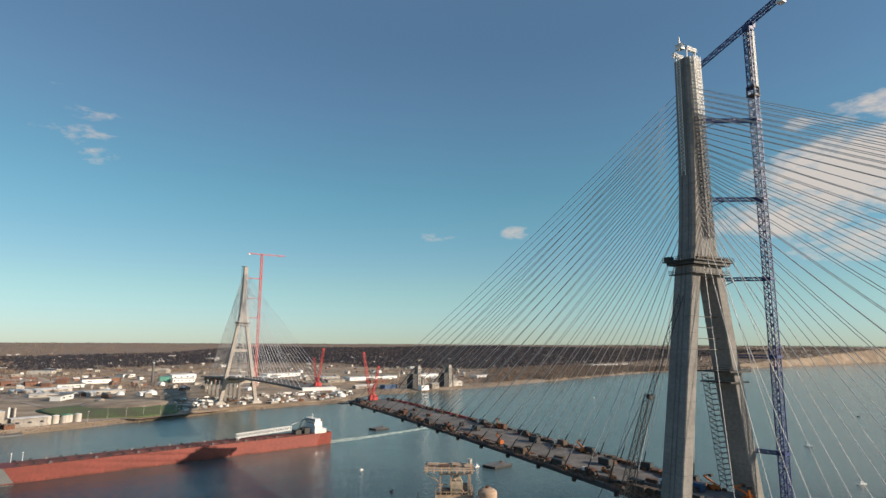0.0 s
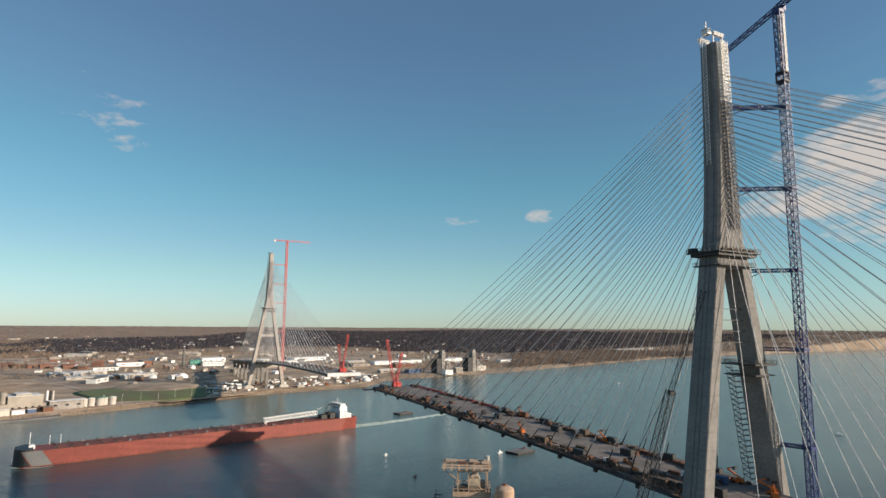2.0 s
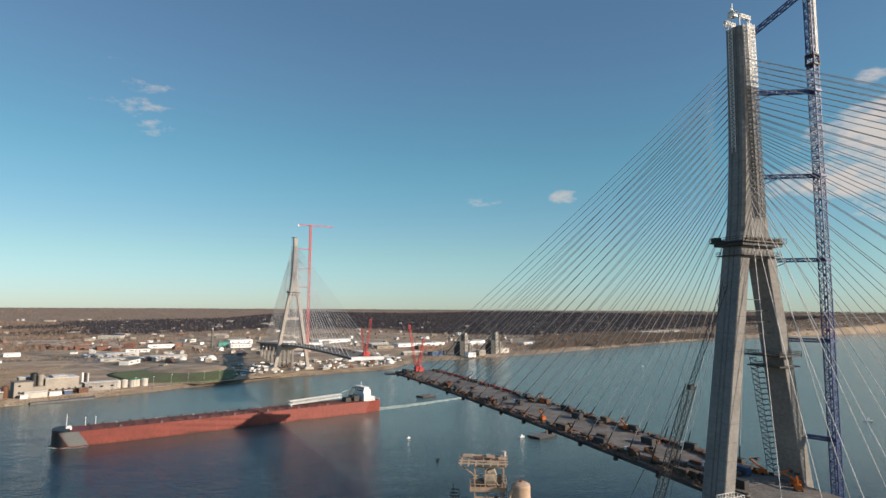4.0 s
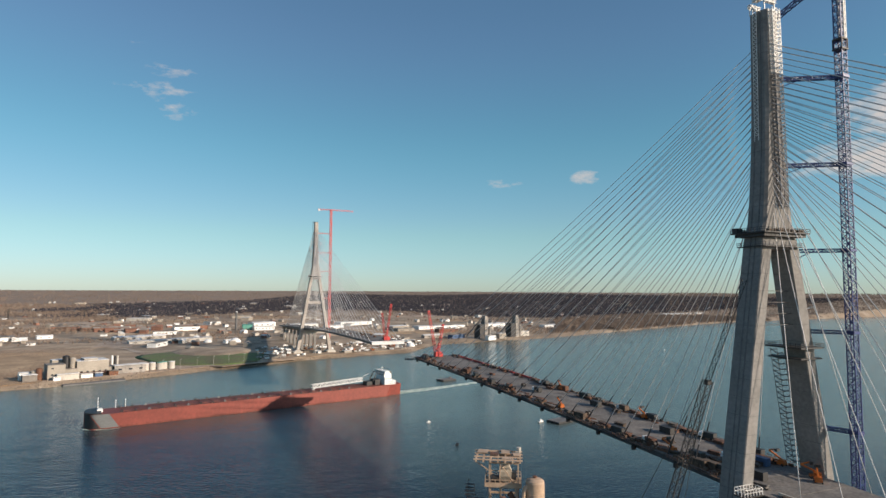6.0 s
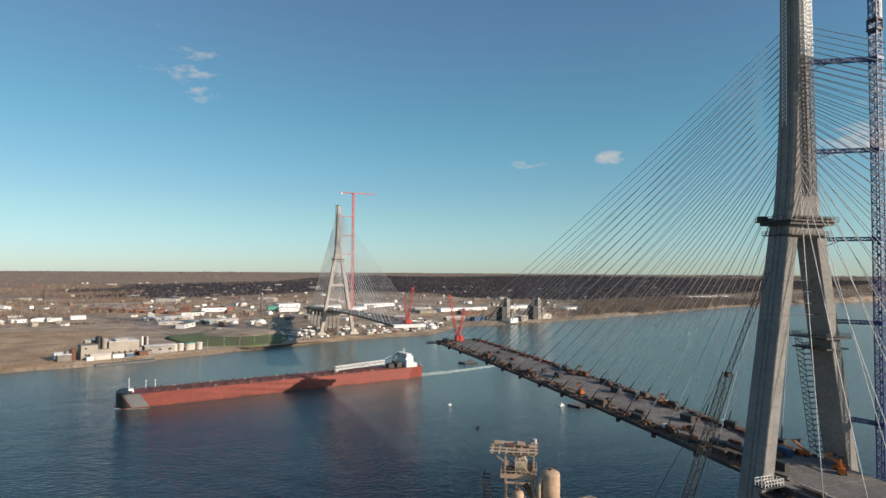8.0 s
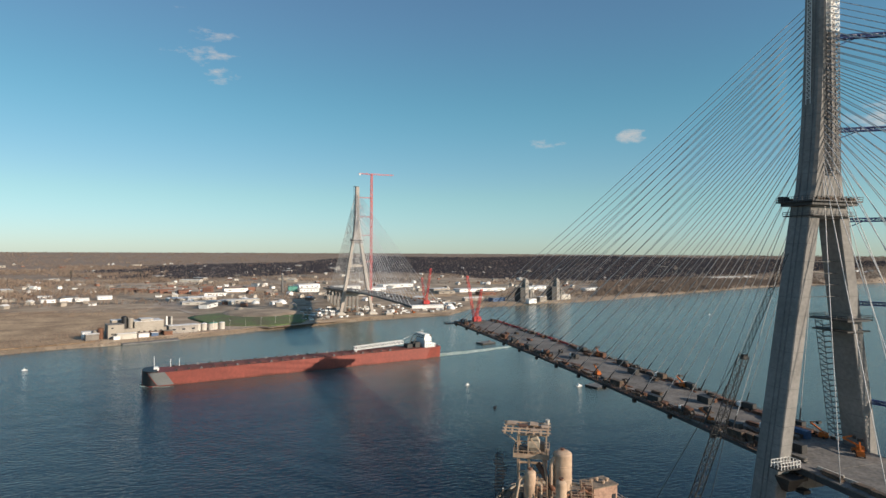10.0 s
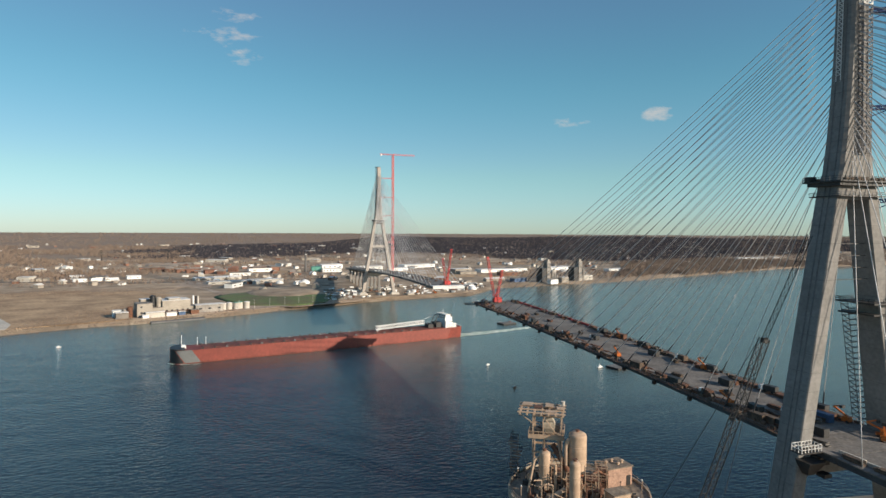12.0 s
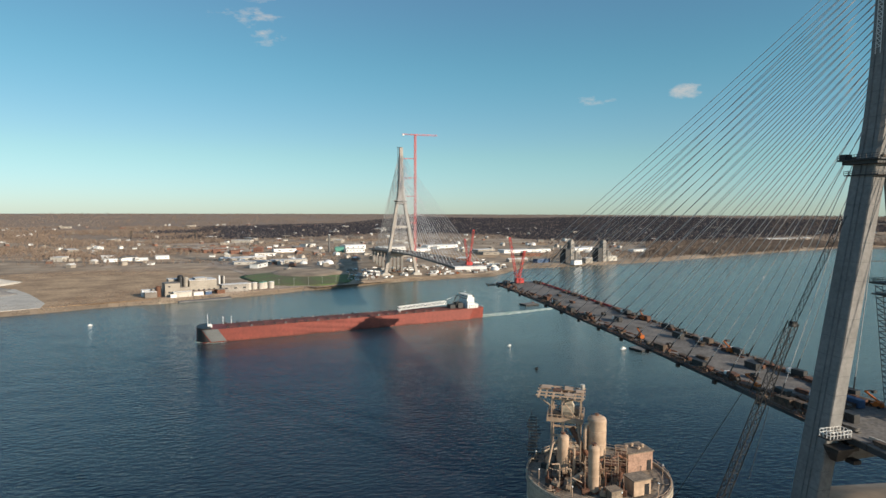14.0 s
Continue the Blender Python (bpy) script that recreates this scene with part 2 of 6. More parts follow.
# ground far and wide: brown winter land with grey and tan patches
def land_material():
    m = bpy.data.materials.new("winter_land")
    m.use_nodes = True
    n, l = m.node_tree.nodes, m.node_tree.links
    b = n["Principled BSDF"]
    b.inputs["Roughness"].default_value = 0.95
    tc = n.new("ShaderNodeTexCoord")
    cols = []
    for sc, stops in ((0.004, [(0.38, (0.16, 0.115, 0.076)), (0.5, (0.33, 0.235, 0.15)), (0.62, (0.45, 0.335, 0.22))]),
                      (0.02, [(0.38, (0.12, 0.095, 0.072)), (0.52, (0.30, 0.225, 0.155)), (0.66, (0.54, 0.46, 0.37))])):
        t = n.new("ShaderNodeTexNoise")
        t.inputs["Scale"].default_value, t.inputs["Detail"].default_value = sc, 8
        t.inputs["Roughness"].default_value = 0.65
        l.new(tc.outputs["Object"], t.inputs["Vector"])
        r = n.new("ShaderNodeValToRGB")
        while len(r.color_ramp.elements) < 3:
            r.color_ramp.elements.new(0.5)
        for e, (p, c) in zip(r.color_ramp.elements, stops):
            e.position, e.color = p, (*c, 1)
        l.new(t.outputs[0], r.inputs[0])
        cols.append(r.outputs[0])
    mx = n.new("ShaderNodeMix")
    mx.data_type = "RGBA"
    mx.inputs[0].default_value = 0.45
    l.new(cols[0], mx.inputs[6])
    l.new(cols[1], mx.inputs[7])
    # beyond the town the plain is bare woodland with few clearings
    sep = n.new("ShaderNodeSeparateXYZ")
    l.new(tc.outputs["Object"], sep.inputs[0])
    wood = n.new("ShaderNodeTexNoise")
    wood.inputs["Scale"].default_value, wood.inputs["Detail"].default_value = 0.0035, 7
    l.new(tc.outputs["Object"], wood.inputs["Vector"])
    edge = n.new("ShaderNodeMath")
    edge.operation = "MULTIPLY_ADD"
    edge.inputs[1].default_value = 2600
    l.new(wood.outputs[0], edge.inputs[0])
    l.new(sep.outputs["Y"], edge.inputs[2])
    cover = n.new("ShaderNodeMapRange")
    cover.inputs["From Min"].default_value, cover.inputs["From Max"].default_value = 3100, 4100
    l.new(edge.outputs[0], cover.inputs["Value"])
    forest = n.new("ShaderNodeMix")
    forest.data_type = "RGBA"
    forest.inputs[7].default_value = (0.200, 0.146, 0.108, 1)
    l.new(cover.outputs[0], forest.inputs[0])
    l.new(mx.outputs[2], forest.inputs[6])
    l.new(forest.outputs[2], b.inputs["Base Color"])
    return m


def water_material():
    m = bpy.data.materials.new("river_water")
    m.use_nodes = True
    n, l = m.node_tree.nodes, m.node_tree.links
    b = n["Principled BSDF"]
    b.inputs["Roughness"].default_value = 0.10
    b.inputs["IOR"].default_value = 1.33
    tc = n.new("ShaderNodeTexCoord")
    streak = n.new("ShaderNodeMapping")
    streak.inputs["Rotation"].default_value = (0, 0, radians(23))
    streak.inputs["Scale"].default_value = (0.35, 1.0, 1.0)
    l.new(tc.outputs["Object"], streak.inputs["Vector"])
    big = n.new("ShaderNodeTexNoise")
    big.inputs["Scale"].default_value, big.inputs["Detail"].default_value = 0.006, 5
    l.new(streak.outputs[0], big.inputs["Vector"])
    r = n.new("ShaderNodeValToRGB")
    r.color_ramp.elements[0].position, r.color_ramp.elements[1].position = 0.35, 0.68
    r.color_ramp.elements[0].color, r.color_ramp.elements[1].color = (0.005, 0.010, 0.024, 1), (0.016, 0.026, 0.036, 1)
    l.new(big.outputs[0], r.inputs[0])
    sep = n.new("ShaderNodeSeparateXYZ")
    l.new(tc.outputs["Object"], sep.inputs[0])
    along = n.new("ShaderNodeMath")
    along.operation = "MULTIPLY_ADD"
    along.inputs[1].default_value = 0.85
    l.new(sep.outputs["X"], along.inputs[0])
    across = n.new("ShaderNodeMath")
    across.operation = "MULTIPLY_ADD"
    across.inputs[1].default_value = 1.2
    l.new(sep.outputs["Y"], across.inputs[0])
    l.new(along.outputs[0], across.inputs[2])
    swirl = n.new("ShaderNodeMath")
    swirl.operation = "MULTIPLY_ADD"
    swirl.inputs[1].default_value = 260
    l.new(big.outputs[0], swirl.inputs[0])
    l.new(across.outputs[0], swirl.inputs[2])
    silt = n.new("ShaderNodeMapRange")
    silt.interpolation_type = "SMOOTHSTEP"
    silt.inputs["From Min"].default_value, silt.inputs["From Max"].default_value = 230, 620
    l.new(swirl.outputs[0], silt.inputs["Value"])
    murk = n.new("ShaderNodeMix")
    murk.data_type = "RGBA"
    murk.inputs[7].default_value = (0.092, 0.124, 0.112, 1)
    l.new(silt.outputs[0], murk.inputs[0])
    l.new(r.outputs[0], murk.inputs[6])
    l.new(murk.outputs[2], b.inputs["Base Color"])
    heights = []
    for sc, det, stretch in ((0.05, 4, 0.5), (0.45, 6, 0.5)):
        mp = n.new("ShaderNodeMapping")
        mp.inputs["Rotation"].default_value = (0, 0, radians(35))
        mp.inputs["Scale"].default_value = (stretch, 1.0, 1.0)
        l.new(tc.outputs["Object"], mp.inputs["Vector"])
        t = n.new("ShaderNodeTexNoise")
        t.inputs["Scale"].default_value, t.inputs["Detail"].default_value = sc, det
        l.new(mp.outputs[0], t.inputs["Vector"])
        heights.append(t.outputs[0])
    b1, b2 = n.new("ShaderNodeBump"), n.new("ShaderNodeBump")
    b1.inputs["Strength"].default_value, b1.inputs["Distance"].default_value = 0.6, 1.1
    b2.inputs["Strength"].default_value, b2.inputs["Distance"].default_value = 1.0, 0.62
    l.new(heights[0], b1.inputs["Height"])
    l.new(heights[1], b2.inputs["Height"])
    l.new(b1.outputs[0], b2.inputs["Normal"])
    l.new(b2.outputs[0], b.inputs["Normal"])
    return m


LAND, WATER = land_material(), water_material()

# ---- mesh building ----
class Build:
    """Collects vertices and faces of one part."""

    def __init__(self):
        self.v, self.f = [], []

    def add(self, verts, faces):
        k = len(self.v)
        self.v += [tuple(p) for p in verts]
        self.f += [tuple(i + k for i in f) for f in faces]
        return self

    def box(self, c, s, turn=0.0, taper=1.0):
        ca, sa = math.cos(turn), math.sin(turn)
        pts = []
        for z, k in ((-0.5, 1.0), (0.5, taper)):
            for x, y in ((-0.5, -0.5), (0.5, -0.5), (0.5, 0.5), (-0.5, 0.5)):
                px, py = x * s[0] * k, y * s[1] * k
                pts.append((c[0] + px * ca - py * sa, c[1] + px * sa + py * ca, c[2] + z * s[2]))
        return self.add(pts, [(3, 2, 1, 0), (4, 5, 6, 7), (0, 1, 5, 4), (1, 2, 6, 5), (2, 3, 7, 6), (3, 0, 4, 7)])

    def tube(self, p, q, r, r2=None, n=6, caps=True, phase=0.0):
        p, q = Vector(p), Vector(q)
        r2 = r if r2 is None else r2
        d = (q - p).normalized()
        a = d.cross(Vector((0, 0, 1)) if abs(d.z) < 0.95 else Vector((1, 0, 0))).normalized()
        b = d.cross(a)
        pts = []
        for c, rad in ((p, r), (q, r2)):
            for i in range(n):
                w = 2 * math.pi * i / n + phase
                pts.append(c + (a * math.cos(w) + b * math.sin(w)) * rad)
        faces = [(i, (i + 1) % n, n + (i + 1) % n, n + i) for i in range(n)]
        if caps:
            faces += [tuple(range(n))[::-1], tuple(range(n, 2 * n))]
        return self.add(pts, faces)

    def bar(self, p, q, w):
        return self.tube(p, q, w * 0.7071, n=4, phase=math.pi / 4)

    def rings(self, loops, closed=True):
        n = len(loops[0])
        k = len(self.v)
        for lp in loops:
            self.v += [tuple(p) for p in lp]
        for j in range(len(loops) - 1):
            for i in range(n):
                i2 = (i + 1) % n
                self.f.append((k + j * n + i, k + j * n + i2, k + (j + 1) * n + i2, k + (j + 1) * n + i))
        if closed:
            self.f.append(tuple(k + i for i in range(n))[::-1])
            self.f.append(tuple(k + (len(loops) - 1) * n + i for i in range(n)))
        return self

    def lathe(self, c, profile, n=20):
        return self.rings([[(c[0] + r * math.cos(2 * math.pi * i / n), c[1] + r * math.sin(2 * math.pi * i / n), c[2] + z)
                            for i in range(n)] for r, z in profile])

    def truss(self, p, q, w, h, bays, chord=0.16, brace=0.09, tri=False):
        """A lattice boom from p to q, w wide and h deep."""
        p, q = Vector(p), Vector(q)
        d = (q - p).normalized()
        a = d.cross(Vector((0, 0, 1)) if abs(d.z) < 0.95 else Vector((0, 1, 0))).normalized()
        b = a.cross(d)
        corners = [(-w / 2, -h / 2), (w / 2, -h / 2), (0, h / 2)] if tri else [(-w / 2, -h / 2), (w / 2, -h / 2), (w / 2, h / 2), (-w / 2, h / 2)]
        n = len(corners)
        at = lambda t, i: p + (q - p) * t + a * corners[i % n][0] + b * corners[i % n][1]
        for i in range(n):
            self.bar(at(0, i), at(1, i), chord)
        for j in range(bays):
            t0, t1 = j / bays, (j + 1) / bays
            for i in range(n):
                self.bar(at(t0, i), at(t0, i + 1), brace)
                self.bar(at(t0, i + (j % 2)), at(t1, i + 1 - (j % 2)), brace)
        return self

    def mesh(self, name, material, smooth=False):
        me = bpy.data.meshes.new(name)
        me.from_pydata(self.v, [], self.f)
        me.materials.append(material)
        if smooth:
            me.polygons.foreach_set("use_smooth", [True] * len(me.polygons))
        me.update()
        return me


def thing(name, label, category, group="", at=(0, 0, 0), turn=0.0, kind=""):
    ob = new(name)
    ob.empty_display_size = 0.5
    ob.matrix_basis = pose(*at, 0, 0, math.degrees(turn))
    return tagged(ob, label, category, group, kind)


def part(name, build, material, parent, label="", smooth=False):
    ob = new(name, build.mesh(name, material, smooth))
    ob.parent = parent
    return tagged(ob, label)


def single(name, build, material, label, category, group="", kind="", at=(0, 0, 0), turn=0.0, smooth=False):
    ob = new(name, build.mesh(name, material, smooth))
    ob.matrix_basis = pose(*at, 0, 0, math.degrees(turn))
    return tagged(ob, label, category, group, kind)


# ---- land and river ----
FAR_SHORE = [(-5200, -1500), (-1500, 130), (-760, 450), (-489, 575), (-449, 598), (-373, 622), (-345, 630), (-198, 692), (-42, 773),
             (23, 797), (158, 828), (215, 890), (273, 946), (385, 970), (607, 1018), (880, 1127), (1253, 1265), (1513, 1346), (2100, 1420), (2800, 1500), (3700, 1640), (4300, 1700), (5400, 1600)]
NEAR_SHORE = [(-5200, -2150), (-1500, -620), (-300, -98), (-75, 2), (30, 44), (90, 36), (400, -120), (1500, -500), (5400, -1700)]


def beyond(px, py, line):
    """How far beyond (to the +y side of) a shoreline points lie."""
    best = np.full(px.shape, 1e9)
    ys = np.interp(px, [p[0] for p in line], [p[1] for p in line])
    for (x0, y0), (x1, y1) in zip(line[:-1], line[1:]):
        dx, dy = x1 - x0, y1 - y0
        t = np.clip(((px - x0) * dx + (py - y0) * dy) / (dx * dx + dy * dy), 0, 1)
        best = np.minimum(best, np.hypot(px - x0 - t * dx, py - y0 - t * dy))
    return np.where(py > ys, best, -best)


CENTRE = (-190.0, -145.0)
LAND_Z = 4.0


def ground_height(px, py):
    wob = 5 * np.sin(px * 0.041 + 1.3 * np.sin(py * 0.023)) + 3 * np.sin(py * 0.09 + px * 0.017)
    d_far = beyond(px, py, FAR_SHORE) + wob * 0.6
    d_near = -beyond(px, py, NEAR_SHORE)
    z = np.clip(np.maximum(d_far, d_near) * 0.30, -4, LAND_Z)
    r = np.hypot(px - CENTRE[0], py - CENTRE[1])
    rise = np.clip((r - 2300) / 2550, 0, 1)
    return z + np.where(z > 3, 84 * rise ** 1.35, 0)


def build_ground():
    radii = np.concatenate([[0.5], np.geomspace(40, 4880, 250)])
    angs = np.linspace(0, 2 * math.pi, 620, endpoint=False)
    rr, aa = np.meshgrid(radii, angs, indexing="ij")
    px, py = CENTRE[0] + rr * np.sin(aa), CENTRE[1] + rr * np.cos(aa)
    pz = ground_height(px, py)
    verts = np.stack([px, py, pz], -1).reshape(-1, 3)
    n, k = len(angs), len(radii)
    i = np.arange(k - 1)[:, None] * n
    j = np.arange(n)[None, :]
    j2 = (j + 1) % n
    faces = np.stack([i + j, i + n + j, i + n + j2, i + j2], -1).reshape(-1, 4)
    me = bpy.data.meshes.new("ground")
    me.from_pydata(verts.tolist(), [], [tuple(range(n))[::-1]] + faces.tolist())
    me.materials.append(LAND)
    me.polygons.foreach_set("use_smooth", [True] * len(me.polygons))
    tagged(new("ground", me), "brown winter river plain reaching to the horizon", "ground", kind="structure")


build_ground()
w = Build()
w.add([(-5000, -4000, 0), (5000, -4000, 0), (5000, 4000, 0), (-5000, 4000, 0)], [(0, 1, 2, 3)])
single("water", w, WATER, "rippled blue green river water", "water", kind="structure")


def sheet(name, pts, material, label, z=LAND_Z + 0.12, kind="structure", cat="ground"):
    b = Build()
    b.add([(x, y, z) for x, y in pts] + [(x, y, z - 0.6) for x, y in pts],
          [tuple(range(len(pts)))] + [(i, i + len(pts), (i + 1) % len(pts) + len(pts), (i + 1) % len(pts)) for i in range(len(pts))])
    return single(name, b, material, label, cat, kind=kind)

# ---- the bridge ----
HALF = 18.0
SPAN = 853.0


def deck_z(y):
    if y < 0 or y > SPAN:
        out = -y if y < 0 else y - SPAN
        return 46 - 0.044 * out
    return 56 - 10 * ((426 - y) / 426) ** 2


def rect(cx, cy, a, b, z, cut=0.0):
    if not cut:
        return [(cx - a, cy - b, z), (cx + a, cy - b, z), (cx + a, cy + b, z), (cx - a, cy + b, z)]
    return [(cx - a + cut, cy - b, z), (cx + a - cut, cy - b, z), (cx + a, cy - b + cut, z), (cx + a, cy + b - cut, z),
            (cx + a - cut, cy + b, z), (cx - a + cut, cy + b, z), (cx - a, cy + b - cut, z), (cx - a, cy - b + cut, z)]


def railing(b, pts, z, h=1.1, post=0.07, step=2.0):
    for (x0, y0), (x1, y1) in zip(pts, pts[1:] + pts[:1]):
        n = max(1, round(math.hypot(x1 - x0, y1 - y0) / step))
        for i in range(n):
            t = i / n
            b.bar((x0 + (x1 - x0) * t, y0 + (y1 - y0) * t, z), (x0 + (x1 - x0) * t, y0 + (y1 - y0) * t, z + h), post)
        for k in (0.5, 1.0):
            b.bar((x0, y0, z + h * k), (x1, y1, z + h * k), post)


def leg_x(z):
    return 27.5 + (6.3 - 27.5) * (z - 4) / 126


def bridge_tower(at_x, at_y, top, face, detail, CONCRETE):
    """An inverted Y of concrete. face: the side (-1 or 1 along y) that carries the climbing scaffold."""
    label = "tall grey concrete inverted Y bridge tower with work platforms" if detail else "inverted Y bridge tower on river bank, concrete coloured sunlit pale"
    tower = thing("bridge_tower", label, "bridge tower", "bridge towers", (at_x, at_y, 0))
    for side in (-1, 1):
        zs = [LAND_Z - 2 + i * (132 - LAND_Z + 2) / 24 for i in range(25)]
        loops = [rect(side * leg_x(z), 0, 2.45 + 0.25 * (130 - z) / 126, 3.95 + 0.8 * (130 - z) / 126, z, 0.3) for z in zs]
        leg = part("leg", Build().rings(loops), CONCRETE, tower)
        # casting joints, a shallow groove line every lift
        for z in range(10, 128, 6):
            a2, b2 = 2.47 + 0.25 * (130 - z) / 126, 3.97 + 0.8 * (130 - z) / 126
            part("casting_joint", Build().rings([rect(side * leg_x(z), 0, a2, b2, z, 0.3), rect(side * leg_x(z + 0.14), 0, a2, b2, z + 0.14, 0.3)]), CONCRETE_DARK, leg)
        for off in ((-1.1, 0.7) if side < 0 else ()):
            loops = []
            for z in zs[1:]:
                x = side * leg_x(z) - 2.5 - 0.25 * (130 - z) / 126
                loops.append(rect(x, off, 0.06, 0.2, z))
            part("recess_strip", Build().rings(loops), CONCRETE_DARK, leg)
        base = Build().rings([rect(side * 27.6, 0, 8, 9, 2, 2), rect(side * 27.6, 0, 8, 9, 6.5, 2), rect(side * 27.5, 0, 4, 6, 9, 1)])
        part("footing", base, CONCRETE_PALE, tower)
    part("fork_wall", Build().rings([rect(0, 0, 8.0, 3.8, 126.6, 0.3), rect(0, 0, 8.6, 3.9, 131, 0.3)]), CONCRETE, tower)
    prof = [(131, 8.9), (136, 7.6), (144, 6.5), (152, 5.7), (162, 4.9), (174, 4.2), (186, 3.8), (200, 3.5), (top, 3.3)]
    part("upper_pylon", Build().rings([rect(0, 0, a * 0.97, 3.85 - 0.4 * (z - 131) / 85, z, 0.9) for z, a in prof]), CONCRETE, tower)
    for z in np.arange(142, top - 2, 4.0):
        a = float(np.interp(z, [p[0] for p in prof], [p[1] for p in prof])) * 0.97 + 0.02
        bb = 3.87 - 0.4 * (z - 131) / 85
        part("casting_joint", Build().rings([rect(0, 0, a, bb, z, 0.9), rect(0, 0, a - 0.004, bb, z + 0.12, 0.9)]), CONCRETE_DARK, tower)
    for off in (-1.4, 1.4):
        part("recess_strip", Build().rings([rect(-a0 * 0.97 - 0.02, off, 0.06, 0.2, z0) for z0, a0 in prof]), CONCRETE_DARK, tower)
    # crossbeam low on the legs of the tower and under the deck
    zx = 88 if not detail else 0
    if zx:
        part("crossbeam", Build().box((0, 0, zx), (2 * leg_x(zx) - 3, 5, 4)), CONCRETE, tower)
    part("crossbeam", Build().box((0, 0, 38.5), (2 * leg_x(40) - 3, 6, 5)), CONCRETE, tower)
    # work platforms round the fork
    plat = part("work_platform", Build().box((0, 0, 132.4), (23, 14, 0.5)).box((0, 0, 131.6), (21, 12, 1.2)).box((-9.6, 5.6, 133.5), (2.8, 2.2, 1.8)), DARK_STEEL, tower, "dark steel ring platform")
    b = Build()
    railing(b, [(-11.5, -7), (11.5, -7), (11.5, 7), (-11.5, 7)], 132.6, 1.4, 0.12)
    part("guard_rail", b, WHITE_STEEL if not detail else DARK_STEEL, plat)
    plat = part("work_platform", Build().box((0, 0, 127.6), (19.6, 11.6, 0.35)), DARK_STEEL, tower)
    b = Build()
    railing(b, [(-9.8, -5.8), (9.8, -5.8), (9.8, 5.8), (-9.8, 5.8)], 127.8, 1.2, 0.12)
    part("guard_rail", b, NET_GREY, plat)
    if detail:
        for k in range(22):
            x, y = -9 + 0.83 * k, (-1) ** k * random.uniform(5.2, 6.3)
            part("gear_crate", Build().box((x, y, 133.2), (random.uniform(0.6, 1.5), random.uniform(0.5, 1.2), random.uniform(0.8, 1.3))), TIMBER, tower)
    return tower


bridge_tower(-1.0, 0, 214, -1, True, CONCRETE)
# the far tower takes the concrete with sunlight in its colour
bridge_tower(0, SPAN, 224, -1, False, FAR_CONCRETE_LIT)

# white scaffold stair on the near tower's sunlit face, and the gantry on top
scaffold = thing("scaffold_stair", "white lattice scaffold stair climbing the tower face", "scaffold", at=(-1.0, 0.55, 0))
for k in range(12):
    z0 = 142 + k * 6
    b = Build()
    x = 1.3 - 0.05 * k
    for dx in (-1.9, 0, 1.9):
        for dy in (-5.9, -4.4):
            b.bar((x + dx - (z0 - 141) * 0.012, dy, z0), (x + dx - (z0 - 135) * 0.012, dy, z0 + 6), 0.2)
    for i in range(4):
        z = z0 + i * 1.5
        xs = x - (z - 141) * 0.012
        for p, q in (((-1.9, -5.9, 0), (1.9, -5.9, 0)), ((-1.9, -5.9, 0), (-1.9, -4.4, 0)), ((1.9, -5.9, 0), (1.9, -4.4, 0)),
                     ((-1.9, -5.9, 0), (0, -5.9, 1.5)), ((0, -5.9, 1.5), (1.9, -5.9, 0)), ((-1.9, -5.9, 1.5), (-1.9, -4.4, 0))):
            b.bar((xs + p[0], p[1], z + p[2]), (xs + q[0], q[1], z + q[2]), 0.2)
    part("scaffold_lift", b, WHITE_STEEL if k > 7 else NET_GREY, scaffold, "white lattice lift" if k > 7 else "grey lattice lift")
b = Build()
for z in np.arange(168, 216, 1.5):
    x = -4.7 + (z - 168) * 0.016
    b.bar((x, -0.9, z), (x, 0.7, z + 1.5), 0.2).bar((x, 0.7, z), (x, -0.9, z), 0.2)
b.bar((-4.7, -0.9, 166), (-3.9, -0.9, 218), 0.2).bar((-4.7, 0.7, 166), (-3.9, 0.7, 218), 0.2)
part("ladder", b, WHITE_STEEL, scaffold)

gantry = thing("top_gantry", "white steel lifting gantry on the tower top", "gantry", at=(-1.0, 0.3, 0))
b = Build()
for x in (-2.6, 2.6):
    for y in (-3, 3):
        b.bar((x, y, 214), (x, y, 218.5), 0.3)
b.truss((-2.8, -3.2, 217.6), (2.8, -3.2, 217.6), 1.0, 1.2, 5, 0.2, 0.15).truss((-2.8, 3.2, 217.6), (2.8, 3.2, 217.6), 1.0, 1.2, 5, 0.2, 0.15)
part("frame", b, WHITE_STEEL, gantry)
part("cabin", Build().box((-2.4, 0, 219.3), (2.2, 2.6, 1.8)).box((-2.4, 0, 220.4), (2.6, 3.0, 0.25)), WHITE_STEEL, gantry)
part("mast", Build().bar((-2.2, 0.3, 220.5), (-2.2, 0.3, 224), 0.3).bar((-3.0, 0.3, 222), (-1.4, 0.3, 222), 0.16), WHITE_STEEL, gantry)
part("deck_plate", Build().box((0.6, -0.4, 214.15), (4.6, 6.4, 0.3)), DARK_STEEL, gantry)

far_gantry = thing("top_gantry", "small steel gantry on the far tower top", "gantry", at=(0, SPAN, 10))
part("frame", Build().box((-2, 0, 214.6), (8.5, 5, 0.6)).bar((-5.6, 0, 214), (-5.6, 0, 140), 0.5), DARK_STEEL, far_gantry)


